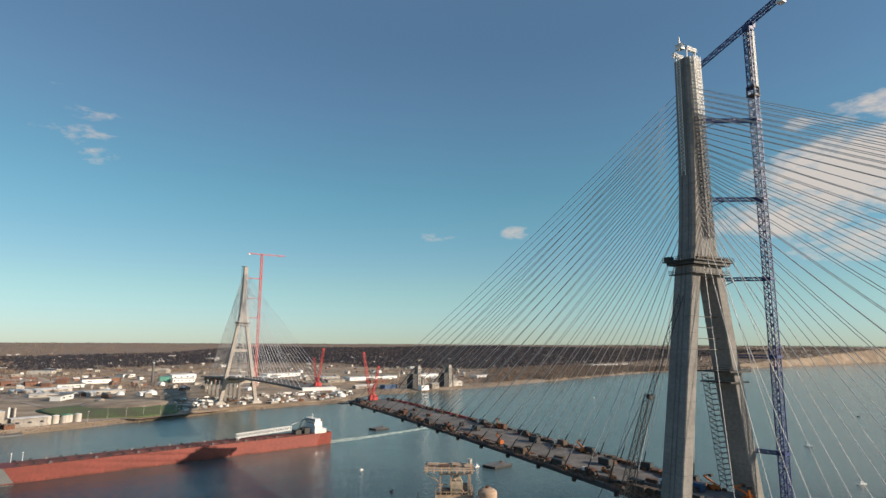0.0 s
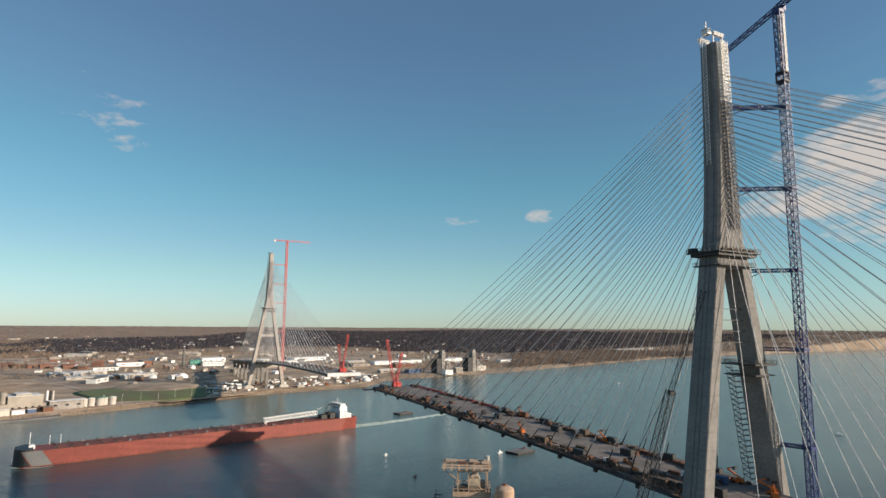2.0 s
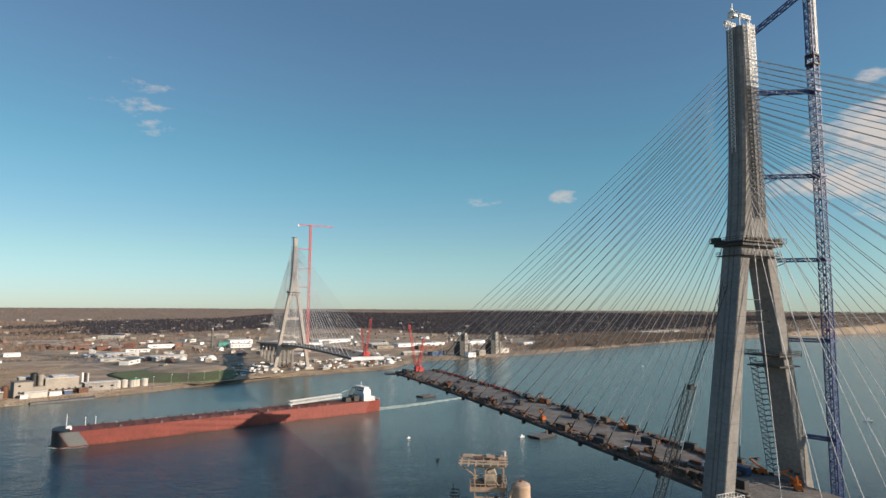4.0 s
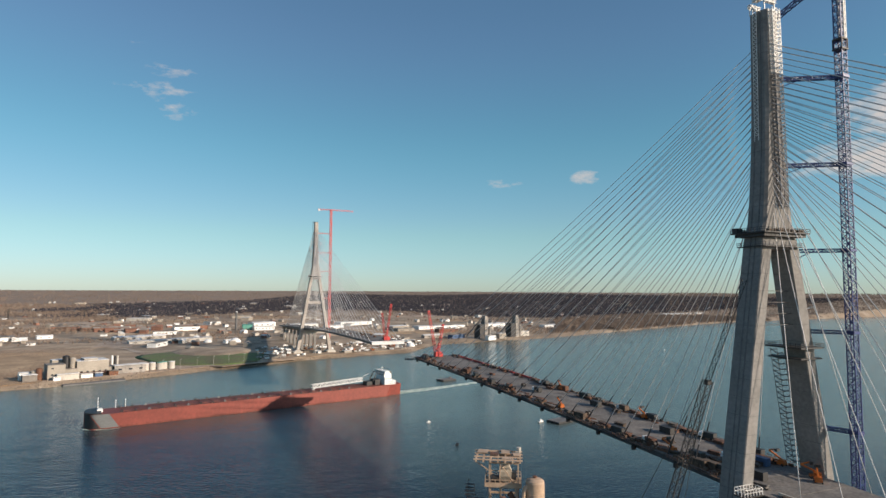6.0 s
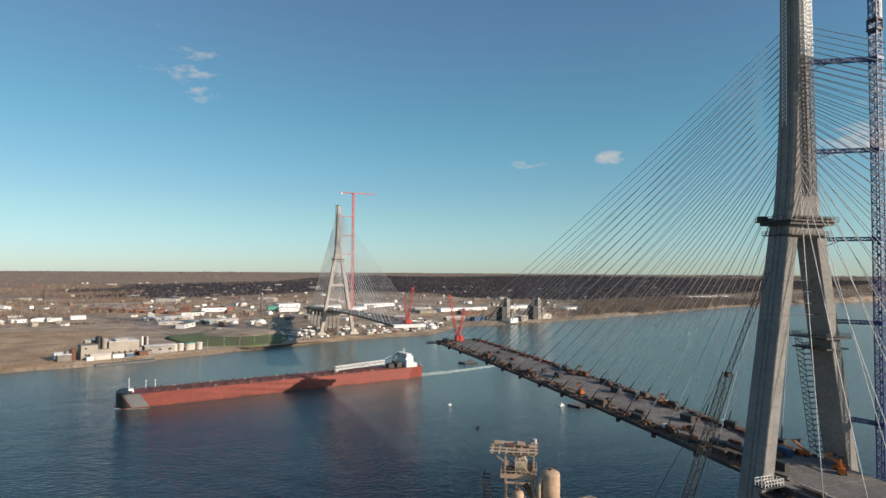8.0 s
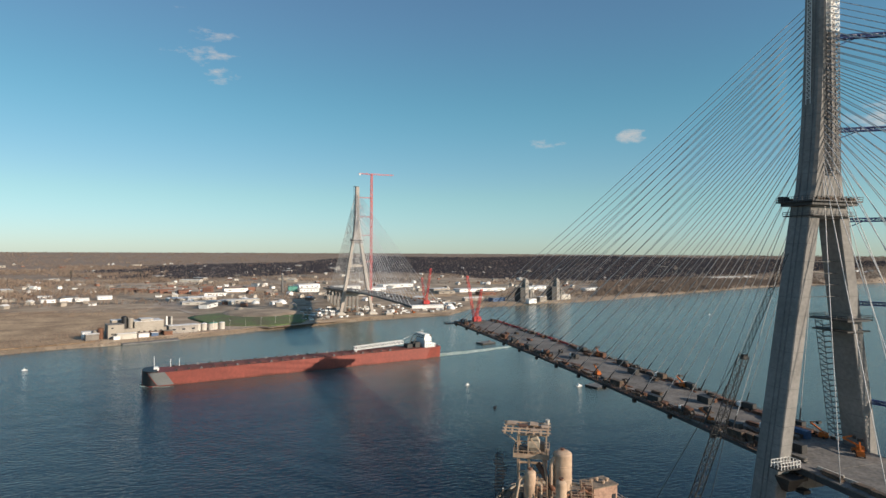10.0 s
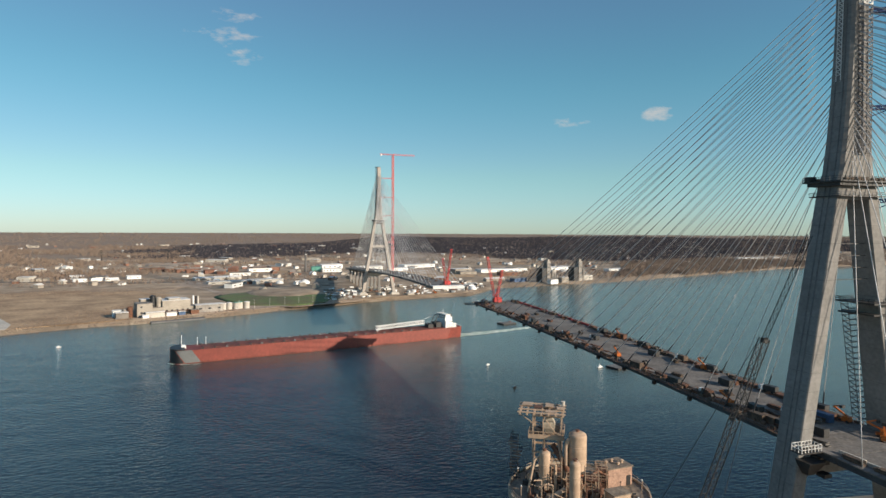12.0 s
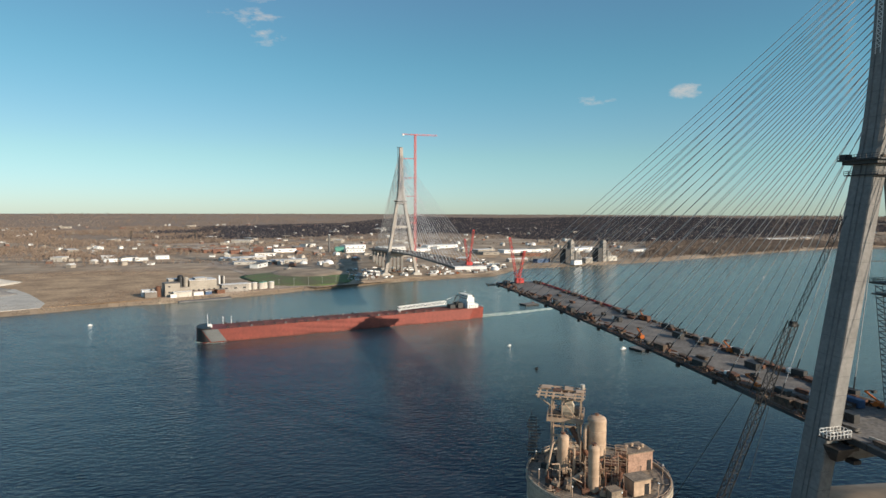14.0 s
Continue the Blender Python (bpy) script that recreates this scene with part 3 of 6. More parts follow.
def hoist(at_y, label):
    """The net-like climbing stair that hangs inside the far leg."""
    h = thing("leg_scaffold", label, "scaffold", at=(-1.0, at_y, 0))
    for k in range(7):
        z0 = 49 + k * 6
        b = Build()
        x0, x1 = leg_x(z0) - 2.9, leg_x(z0 + 6) - 2.9
        for dy in (5.6, 8.2):
            b.bar((x0 - 1.2, dy, z0), (x1 - 1.2, dy, z0 + 6), 0.16)
        for i in range(3):
            z = z0 + 2 * i
            xs = leg_x(z) - 2.9
            b.bar((xs - 1.6, 5.4, z), (xs + 1.6, 5.4, z + 0.2), 0.3).bar((xs - 1.2, 5.6, z + 0.2), (xs - 1.4, 8.2, z + 1.5), 0.24).bar((xs - 1.4, 8.3, z + 1.4), (xs + 1.6, 8.3, z + 1.2), 0.26).bar((xs + 1, 4.2, z), (xs + 1, 8.3, z), 0.2)
        part("scaffold_lift", b, NET_GREY, h)
    return h


hoist(0, "grey net of scaffold stairs inside the tower leg")
plat = thing("leg_platform", "dark steel platform spanning between the tower legs", "work platform", at=(-1.0, 0, 0))
b = Build().box((10.5, 0, 92.0), (12, 14, 0.6))
railing(b, [(4.5, -7), (16.5, -7), (16.5, 7), (4.5, 7)], 92.2, 1.3, 0.14)
part("walkway", b, DARK_STEEL, plat)
part("walkway", Build().box((12, 1, 88.0), (11, 13, 0.5)), DARK_STEEL, plat)
for z in (100, 104, 108, 112):
    part("tie_rod", Build().bar((-leg_x(z) + 2.4, -1, z), (leg_x(z) - 2.4, -1, z), 0.25), DARK_STEEL, plat)

seat = thing("leg_bracket", "white work cage and steel bracket on the tower leg", "bracket", at=(-1.0, 0.5, 0))
b = Build()
railing(b, [(-26.5, -9), (-18.5, -9), (-18.5, -5.2), (-26.5, -5.2)], 46.2, 2.2, 0.16, 1.4)
part("work_cage", b, WHITE_STEEL, seat)
part("floor_plate", Build().box((-22.5, -7.1, 46), (8.6, 4.2, 0.35)), DARK_STEEL, seat)
part("corbel", Build().rings([rect(-20.5, -6, 1.2, 1.2, 38), rect(-21, -7.2, 3.0, 2.2, 41.5), rect(-21, -7.4, 3.4, 2.8, 43)]), DARK_STEEL, seat)
part("jack_beam", Build().box((-18, -8, 42), (7, 1.2, 1.4)).box((-16, -8, 38), (3, 3, 1.2)), DARK_STEEL, seat)


def deck(label, y0, y1, seg=15.0, detail=True):
    d = thing("bridge_deck", label, "bridge deck", "bridge decks")
    n = max(1, round((y1 - y0) / seg))
    for i in range(n):
        ya, yb = y0 + (y1 - y0) * i / n, y0 + (y1 - y0) * (i + 1) / n - 0.08
        za, zb = deck_z(ya), deck_z(yb)
        part("deck_panel", Build().rings([[(-HALF, ya, za - 0.4), (HALF, ya, za - 0.4), (HALF, ya, za), (-HALF, ya, za)],
                                          [(-HALF, yb, zb - 0.4), (HALF, yb, zb - 0.4), (HALF, yb, zb), (-HALF, yb, zb)]]), DECK_TOP, d)
        for s in (-1, 1):
            x = s * (HALF - 0.9)
            part("edge_girder", Build().rings([[(x - 0.5, ya, za - 2.4), (x + 0.5, ya, za - 2.4), (x + 0.5, ya, za - 0.41), (x - 0.5, ya, za - 0.41)],
                                               [(x - 0.5, yb, zb - 2.4), (x + 0.5, yb, zb - 2.4), (x + 0.5, yb, zb - 0.41), (x - 0.5, yb, zb - 0.41)]]), DECK_STEEL, d)
        if detail:
            for yy in (ya + seg * 0.25, ya + seg * 0.75):
                part("floor_beam", Build().box((0, yy, deck_z(yy) - 1.6), (2 * HALF - 2.9, 0.6, 2.2)), DECK_STEEL, d)
    return d


DECK_END, FAR_END = 318.0, 447.0
deck("unfinished concrete bridge deck reaching out over the river", -12, DECK_END)
deck("far unfinished bridge deck with pale end over water", FAR_END, SPAN + 10, 15.0, True)
deck("approach deck behind the near tower", -310, -12.2, 15.0, True)
deck("approach viaduct deck on the far bank", SPAN + 10.2, SPAN + 300, 20.0, False)

for y in (905, 945, 985, 1030, 1075, 1120):
    p = thing("viaduct_pier", "pale concrete viaduct pier on the far bank", "pier", "viaduct piers", (0, y, 0))
    for x in (-11, 11):
        part("column", Build().rings([rect(x, 0, 2.4, 1.8, 3, 0.5), rect(x, 0, 2.0, 1.5, deck_z(y) - 6, 0.5)]), CONCRETE, p)
    part("cap_beam", Build().box((0, 0, deck_z(y) - 4.55), (30, 3.4, 3)), CONCRETE, p)
for y in (-70, -150, -230, -305):
    p = thing("viaduct_pier", "grey concrete viaduct pier behind the near tower", "pier", "viaduct piers", (0, y, 0))
    for x in (-11, 11):
        part("column", Build().rings([rect(x, 0, 2.4, 1.8, 3, 0.5), rect(x, 0, 2.0, 1.5, deck_z(y) - 6, 0.5)]), CONCRETE, p)
    part("cap_beam", Build().box((0, 0, deck_z(y) - 4.55), (30, 3.4, 3)), CONCRETE, p)


def cable(p, q, r, sag, group, label):
    p, q = Vector(p), Vector(q)
    n = 8
    pts = [p.lerp(q, i / n) - Vector((0, 0, sag * 4 * (i / n) * (1 - i / n))) for i in range(n + 1)]
    d = (q - p).normalized()
    a = d.cross(Vector((0, 0, 1))).normalized()
    c = a.cross(d)
    b = Build()
    b.rings([[pt + (a * math.cos(w) + c * math.sin(w)) * r for w in (0, 1.2566, 2.5133, 3.7699, 5.0265)] for pt in pts])
    single("stay_cable", b, CABLE, label, "stay cable", group, smooth=True)


def sleeve(x, y, top, group):
    """The dark guide pipe where a stay meets the deck edge."""
    p = Vector((x, y, deck_z(y)))
    d = (Vector(top) - p).normalized()
    single("guide_pipe", Build().tube(p - d * 0.5, p + d * 8.0, 0.3, 0.26, 6), CABLE_DARK, "dark steel guide pipe at a stay anchorage", "guide pipe", group)


def stays(at_y, side, n, feet, heads, r, sag, group, label, pipes=False):
    """One fan of stays on one edge of the deck, from the tower's face to the deck's edge."""
    out = 1 if feet(1.0) > at_y else -1
    for k in range(n):
        f = k / (n - 1)
        xa, ya, zt = side * (HALF - 0.9), feet(f), heads(f)
        top = (side * (2.6 if zt > 160 else 3.6), at_y + out * 3.6, zt)
        cable(top, (xa, ya, deck_z(ya)), r, 0.8 + sag * f, group, label)
        if pipes:
            sleeve(xa, ya, top, "stay anchorages")


def near_head(f):
    return 140 + 61 * f ** 0.9


def far_head(f):
    return 150 + 62 * f ** 0.85


def back_foot(f):
    # the last backstays are anchored close together at the end pier
    return -20 - 268 * min(f / 0.72, 1.0) - 16 * max(0.0, (f - 0.72) / 0.28)


for side in (-1, 1):
    stays(0, side, 23, lambda f: 22 + 287 * f, near_head, 0.13, 2.2, "river side stays of the near tower", "pale stay cable from tower to unfinished deck", True)
    stays(0, side, 27, back_foot, near_head, 0.13, 1.5, "land side stays of the near tower", "pale stay cable from tower to approach deck")
    stays(SPAN, side, 23, lambda f: SPAN - 22 - (SPAN - 30 - FAR_END) * f, far_head, 0.22, 2.5, "river side stays of the far tower", "pale stay cable of the far tower")
    stays(SPAN, side, 23, lambda f: SPAN + 20 + 180 * f, far_head, 0.19, 1.5, "land side stays of the far tower", "pale stay cable behind the far tower")


# ---- cranes ----
def tower_crane(at, tower_y, base, head, paint, mast_w, jib_dir, jib, counter, ties, tie_to, label, bare=False, chord=0.34):
    c = thing("tower_crane", label, "tower crane", "tower cranes", (at[0], at[1], 0))
    nsec = round((head - base) / 8)
    h = (head - base) / nsec
    b = Build().truss((0, 0, 0), (0, 0, h), mast_w, mast_w, 4, chord, chord * 0.6)
    me = b.mesh("mast_section", paint)
    for i in range(nsec):
        ob = new("mast_section", me)
        ob.parent = c
        ob.matrix_basis = pose(0, 0, base + i * h)
    part("footing", Build().box((0, 0, base - 1), (7, 7, 3)), CONCRETE_PALE, c)
    d = Vector((*jib_dir, 0)).normalized()
    part("slewing_unit", Build().box((0, 0, head + 0.8), (mast_w * 1.2, mast_w * 1.2, 1.6)).box((d.y * 2, -d.x * 2, head + 2.2), (1.6, 1.8, 2.2)), paint if not bare else WHITE_STEEL, c)
    part("jib", Build().truss(Vector((0, 0, head + 2.6)), d * jib + Vector((0, 0, head + 2.6)), 1.8, 2.0, round(jib / 3), 0.34, 0.2, True), paint, c)
    part("counter_jib", Build().truss(Vector((0, 0, head + 2.4)), -d * counter + Vector((0, 0, head + 2.4)), 1.8, 1.4, round(counter / 3), 0.34, 0.2), paint, c)
    part("counterweight", Build().box(-d * (counter - 2) + Vector((0, 0, head + 1.2)), (2.4, 2.4, 3)), WHITE_STEEL, c)
    for z in ties:
        collar = Build().box((0, 0, z), (mast_w * 1.35, mast_w * 1.35, 0.9))
        x1 = tie_to(z) - at[0]
        tie = part("tie_beam", collar.truss((0, 0, z), (x1, tower_y - at[1], z), 1.5, 1.1, 7, 0.34, 0.22), paint, c)
        if 100 < z < 190:
            part("tie_brace", Build().bar((x1 * 0.55, (tower_y - at[1]) * 0.55, z), (x1, tower_y - at[1], z - 4), 0.3), paint, tie)
    return c


def tower_face(z):
    return leg_x(z) + 2.2 if z < 128 else float(np.interp(z, [131, 144, 162, 186, 214], [8.6, 6.3, 4.7, 3.6, 3.2]))


blue_crane = tower_crane((22.5, -12.5), 0, 6, 228, BLUE, 2.6, (0.40, 0.92), 44, 22, (189.5, 157.5, 126.5, 97.5, 63), lambda z: tower_face(z) - 1.2, "tall blue lattice tower crane tied to the concrete tower")
tower_crane((25.6, SPAN + 2), SPAN, 6, 245, PINK, 3.2, (1, 0.05), 40, 23, (206, 173, 141, 95), tower_face, "pale red tower crane tied to the far tower", chord=0.55)

# added white truss: the glint of the sunlit upper mast, painted as steel
part("mast_glint", Build().truss((0.85, -0.5, 204), (0.85, -0.5, 227.5), 1.0, 1.9, 16, 0.26, 0.2), WHITE_STEEL, blue_crane, "white truss added as sunlit glint on the mast")
part("climbing_collar", Build().box((0, 0, 199.6), (3.7, 3.7, 0.5)).box((0, 0, 203.4), (3.5, 3.5, 0.5)), DARK_STEEL, blue_crane)
for dx, dy in ((-1.6, -1.6), (1.6, -1.6), (1.6, 1.6), (-1.6, 1.6)):
    part("collar_post", Build().bar((dx, dy, 199.6), (dx, dy, 203.4), 0.3), DARK_STEEL, blue_crane)

# crawler crane with a long dark lattice boom at the near bank
crawler = thing("crawler_crane", "dark lattice boom crawler crane beside the unfinished deck", "crawler crane", at=(-82, -12, LAND_Z))
part("boom", Build().truss((0, 0, 2), (16, -18.5, 84.5), 1.9, 1.7, 30, 0.2, 0.12), DARK_STEEL, crawler)
part("luffing_jib", Build().truss((16, -18.5, 84.5), (22, -25.5, 111), 1.3, 1.2, 12, 0.17, 0.1), DARK_STEEL, crawler)
part("jib_joint", Build().box((16, -18.5, 84), (1.3, 1.3, 1.3)), DARK_STEEL, crawler)
part("pendant_line", Build().bar((15, -17.5, 84), (-12, 10, 5), 0.14), DARK_STEEL, crawler)
part("pendant_line", Build().bar((15.8, -18, 83), (10.5, -12, 42), 0.09), DARK_STEEL, crawler)
part("upper_body", Build().box((-4, 0, 3), (11, 5, 3.4)).box((-9, 0, 3), (3, 6, 4)), RED, crawler)
for s in (-1, 1):
    part("track", Build().box((-2, s * 3, 0.7), (10, 1.3, 1.5)), RUBBER, crawler)


def derrick(at, booms, label, paint):
    """A red erection crane at a deck's end: carbody, A frame and lattice booms."""
    c = thing("derrick_crane", label, "derrick crane", "derrick cranes", at)
    part("base", Build().box((0, 0, 0.6), (13, 9, 1.2)), DARK_STEEL, c, "dark machinery base")
    part("winch_house", Build().box((0, -3, 2.9), (6.4, 5, 3.4)).box((0, -3, 4.8), (5.4, 4, 0.5)), paint, c)
    for (dx, dy, dz) in booms:
        part("boom", Build().truss((dx * 0.12, 0, 1), (dx, dy, dz), 1.6, 1.6, round(dz / 2.4), 0.22, 0.12), paint, c)
        part("boom_head", Build().box((dx, dy, dz), (1.7, 1.7, 1.2)), paint, c)
        part("pendant_line", Build().bar((dx, dy, dz), (-dx * 0.4, -6, 6), 0.15), DARK_STEEL, c)
    part("mast_frame", Build().bar((-2.4, -1, 1), (0, -4, 13), 0.5).bar((2.4, -1, 1), (0, -4, 13), 0.5).bar((0, -7, 1), (0, -4, 13), 0.4).bar((-1.6, -1, 6), (1.6, -1, 6), 0.3), paint, c)
    return c


derrick((-3.0, 306, deck_z(306)), [(-6.0, 4, 38), (4.6, -2, 27)], "red derrick crane with two raised booms", RED)
derrick((1.0, 459, deck_z(459)), [(-3.5, 2, 29), (4.5, -4, 39)], "red derrick crane on the far deck end", RED)
single("white_cover", Build().box((0, 451.5, deck_z(452) + 0.3), (35, 8, 0.6)).box((0, 446.4, deck_z(447) - 1.3), (35.4, 0.6, 2.6)), ROOF_WHITE, "white sheeting over the far deck end", "sheeting")
single("white_cover", Build().box((-6, 315, deck_z(315) + 0.15), (20, 4, 0.3)), ROOF_WHITE, "pale sheeting on the near deck end", "sheeting")

# ---- the freighter ----
def freighter():
    L, B, H = 288.0, 25.0, 11.4
    ang = math.atan2(-58.6, -281)
    # local: x forward to the bow, y to port; origin amidships at the waterline
    near_mid = Vector((-124.0, 419.0))
    fwd = Vector((math.cos(ang), math.sin(ang)))
    off = Vector((-fwd.y, fwd.x))
    if off.y < 0:
        off = -off
    mid = near_mid + off * (B / 2)
    ship = thing("lake_freighter", "long red lake freighter with white stern deckhouse under way", "ship", at=(mid.x, mid.y, 0), turn=ang)
    hb = B / 2

    def section(x, z):
        t = (x + L / 2) / L
        k = 1.0
        if t > 0.97:
            k = (max(0.0, 1 - ((t - 0.97) / 0.03) ** 3)) * 0.72 + 0.28
        if t < 0.05:
            k = 0.72 + 0.28 * math.sqrt(t / 0.05)
        if z < 3 and t < 0.06:
            k *= 0.85
        return hb * k

    xs = [-L / 2 + L * i / 60 for i in range(55)] + [L / 2 - L * 0.1 * (1 - i / 14) for i in range(0, 15)]
    xs = sorted(set(round(x, 2) for x in xs))
    loops = []
    for x in xs:
        top = H + (0.5 * max(0, (x - L * 0.44) / (L * 0.06)) if x > L * 0.44 else 0)
        prof = [(-section(x, -3) * 0.96, -3.0), (-section(x, 0), 0.6), (-section(x, top), top), (section(x, top), top), (section(x, 0), 0.6), (section(x, -3) * 0.96, -3.0)]
        loops.append([(x, y, z) for y, z in prof])
    part("hull", Build().rings(loops), HULL, ship)
    # slanted grey bow stripe and black bow plates, laid just proud of the shell on both sides
    for s in (-1, 1):
        for nm, x0, x1, m in (("bow_stripe", L * 0.418, L * 0.462, GREY_STRIPE), ("bow_panel", L * 0.4645, L * 0.499, BLACK)):
            b = Build()
            n, rows = 14, 6
            for skin in (0.28, 0.10):
                grid = []
                for r in range(rows + 1):
                    z = 0.7 + (H + 0.2 - 0.7) * r / rows
                    lean = 7.5 * r / rows
                    xa, xb = min(x0 + lean, L * 0.496), min(x1 + lean, L * 0.4995)
                    if m is BLACK:
                        xb = L * 0.4995
                    for i in range(n + 1):
                        x = xa + (xb - xa) * i / n
                        grid.append((x, s * (section(x, 9) + skin), z))
                b.add(grid, [(r * (n + 1) + i, r * (n + 1) + i + 1, (r + 1) * (n + 1) + i + 1, (r + 1) * (n + 1) + i) for r in range(rows) for i in range(n)])
            part(nm, b, m, ship)
    part("waterline_band", Build().rings([[(x, -section(x, 0) - 0.05, 0.2), (x, -section(x, 0) - 0.05, 1.3), (x, section(x, 0) + 0.05, 1.3), (x, section(x, 0) + 0.05, 0.2)] for x in xs[1:-4]]),
         mat("scuffed_boot_topping", (0.22, 0.05, 0.03), 0.7, 0, 0.05, 0.5, 0.4, 0.1), ship)
    part("main_deck", Build().rings([[(x, -section(x, H) + 0.5, H + 0.01), (x, section(x, H) - 0.5, H + 0.01), (x, section(x, H) - 0.5, H + 0.16), (x, -section(x, H) + 0.5, H + 0.16)] for x in xs[1:-14]]), HULL_DECK, ship)
    for i in range(21):
        x = -L * 0.30 + i * (L * 0.70 / 20)
        part("hatch_cover", Build().box((x, 0, H + 0.28), (5.6, 14.5, 0.3)).box((x, 0, H + 0.46), (5.0, 13.8, 0.1)), HULL_DECK, ship)
        for s in (-1, 1):
            part("deck_winch", Build().box((x + 3.6, s * 10.4, H + 0.55), (2.2, 1.5, 1.0)).tube((x + 2.9, s * 10.4, H + 1.2), (x + 4.3, s * 10.4, H + 1.2), 0.5, n=8), BLACK if i % 3 else GREY_STRIPE, ship)
    # bulwark and rails
    for s in (-1, 1):
        b = Build()
        for i in range(60):
            x = -L * 0.30 + i * L * 0.73 / 59
            b.bar((x, s * (hb - 0.4), H), (x, s * (hb - 0.4), H + 1.1), 0.1)
        b.bar((-L * 0.30, s * (hb - 0.4), H + 1.1), (L * 0.43, s * (hb - 0.4), H + 1.1), 0.1)
        part("rail", b, HULL_DECK, ship)
    # forecastle gear
    part("fore_mast", Build().tube((L * 0.468, 0, H + 1), (L * 0.468, 0, H + 12), 0.3, 0.15).bar((L * 0.468, -1.6, H + 8), (L * 0.468, 1.6, H + 8), 0.2), WHITE, ship)
    part("forward_house", Build().box((L * 0.463, 0, H + 1.3), (4, 6, 2.2)).box((L * 0.463, 0, H + 2.6), (3, 4, 0.6)), WHITE, ship)
    part("bow_rim", Build().rings([[(x, -section(x, 9) - 0.1, H + 0.4), (x, section(x, 9) + 0.1, H + 0.4), (x, section(x, 9) + 0.1, H + 1.3), (x, -section(x, 9) - 0.1, H + 1.3)] for x in (L * 0.462, L * 0.468, L * 0.475, L * 0.482, L * 0.488, L * 0.494, L * 0.499)]), BLACK, ship)
    part("foredeck", Build().rings([rect(L * 0.478, 0, 5, 7, H + 1.28), rect(L * 0.478, 0, 5, 7, H + 1.4)]), BLACK, ship)
    for x in (L * 0.42, L * 0.395):
        part("light_post", Build().tube((x, -hb + 2, H), (x, -hb + 2, H + 6.5), 0.25, 0.15).box((x, -hb + 2, H + 6.5), (0.6, 0.6, 0.6)), WHITE, ship)
    # self-unloading boom lying along the deck
    part("unloading_boom", Build().truss((-L * 0.355, 0, H + 6.5), (-L * 0.165, 0, H + 4.0), 4.0, 3.4, 22, 0.42, 0.26), WHITE, ship, "white lattice unloading boom")
    part("boom_rest", Build().bar((-L * 0.17, -2, H), (-L * 0.17, -2, H + 3), 0.6).bar((-L * 0.17, 2, H), (-L * 0.17, 2, H + 3), 0.6).box((-L * 0.17, 0, H + 2.2), (1.2, 5, 0.5)), WHITE, ship)
    part("winch_house", Build().box((-L / 2 + 26, 0, H + 2.8), (6, 11, 5.6)), DARK_STEEL, ship)
    part("boom_pivot", Build().box((-L / 2 + 35, 0, H + 2), (6, 9, 4)), DARK_STEEL, ship)
    for y in (-4, 4):
        part("pivot_post", Build().bar((-L / 2 + 31, y, H + 4), (-L / 2 + 26, y, H + 13), 0.7), DARK_STEEL, ship)
    part("pivot_beam", Build().bar((-L / 2 + 26, -4, H + 13), (-L / 2 + 26, 4, H + 13), 0.7), DARK_STEEL, ship)
    part("davit", Build().bar((-L / 2 + 26, -4, H + 12.6), (-L / 2 + 36, -9, H + 8), 0.5), WHITE, ship)
    # deckhouse at the stern
    x0 = -L / 2 + 15
    house = part("deckhouse", Build().box((x0 - 1, 0, H + 2.1), (13, 21.5, 4.2)).box((x0 + 1, 0, H + 5.9), (8, 20, 3.4)), WHITE, ship, "white stern deckhouse")
    bridge = part("pilot_house", Build().box((x0 + 1.5, 0, H + 9.4), (7, 17, 3.8)).box((x0 + 2.5, 0, H + 12.5), (5.5, 21, 2.6)).box((x0 + 2.5, 0, H + 14.0), (6.2, 22, 0.4)), WHITE, ship)
    for z, yw, xx in ((H + 12.7, 19, 5.28), (H + 9.9, 15, 5.03)):
        for i in range(9):
            part("window", Build().box((x0 + xx, -yw / 2 + yw * (i + 0.5) / 9, z), (0.12, yw / 9 * 0.72, 1.1)), GLASS, bridge)
    for lvl, (z, x1, yy) in enumerate(((H + 1.3, 8.0, -10.78), (H + 3.1, 8.0, -10.78), (H + 6.1, 3.4, -10.03))):
        for i in range(5 if lvl < 2 else 3):
            part("window", Build().box((x0 - x1 + 1.5 + i * 2.4, yy, z), (0.9, 0.12, 0.9)), GLASS, house)
            part("window", Build().box((x0 - x1 + 1.5 + i * 2.4, -yy, z), (0.9, 0.12, 0.9)), GLASS, house)
    part("funnel", Build().rings([rect(x0 - 5, 0, 2.4, 3.0, H + 4, 1), rect(x0 - 5.2, 0, 2.2, 2.8, H + 10.5, 1)]), WHITE, ship)
    part("funnel_top", Build().rings([rect(x0 - 5.2, 0, 2.3, 2.9, H + 10.4, 1), rect(x0 - 5.3, 0, 2.1, 2.7, H + 12.6, 1)]), BLACK, ship)
    part("radar_mast", Build().tube((x0 + 3, 0, H + 13.8), (x0 + 3, 0, H + 19), 0.3, 0.15).bar((x0 + 3, -2.6, H + 16.8), (x0 + 3, 2.6, H + 16.8), 0.3), WHITE, ship)
    part("lifeboat", Build().rings([rect(x0 - 5, -9.2, 0.6, 0.4, H + 4.2), rect(x0 - 5, -9.2, 2.6, 1.1, H + 4.8), rect(x0 - 5, -9.2, 2.8, 1.2, H + 5.6), rect(x0 - 5, -9.2, 1.9, 0.6, H + 6.3)]), ORANGE, ship)
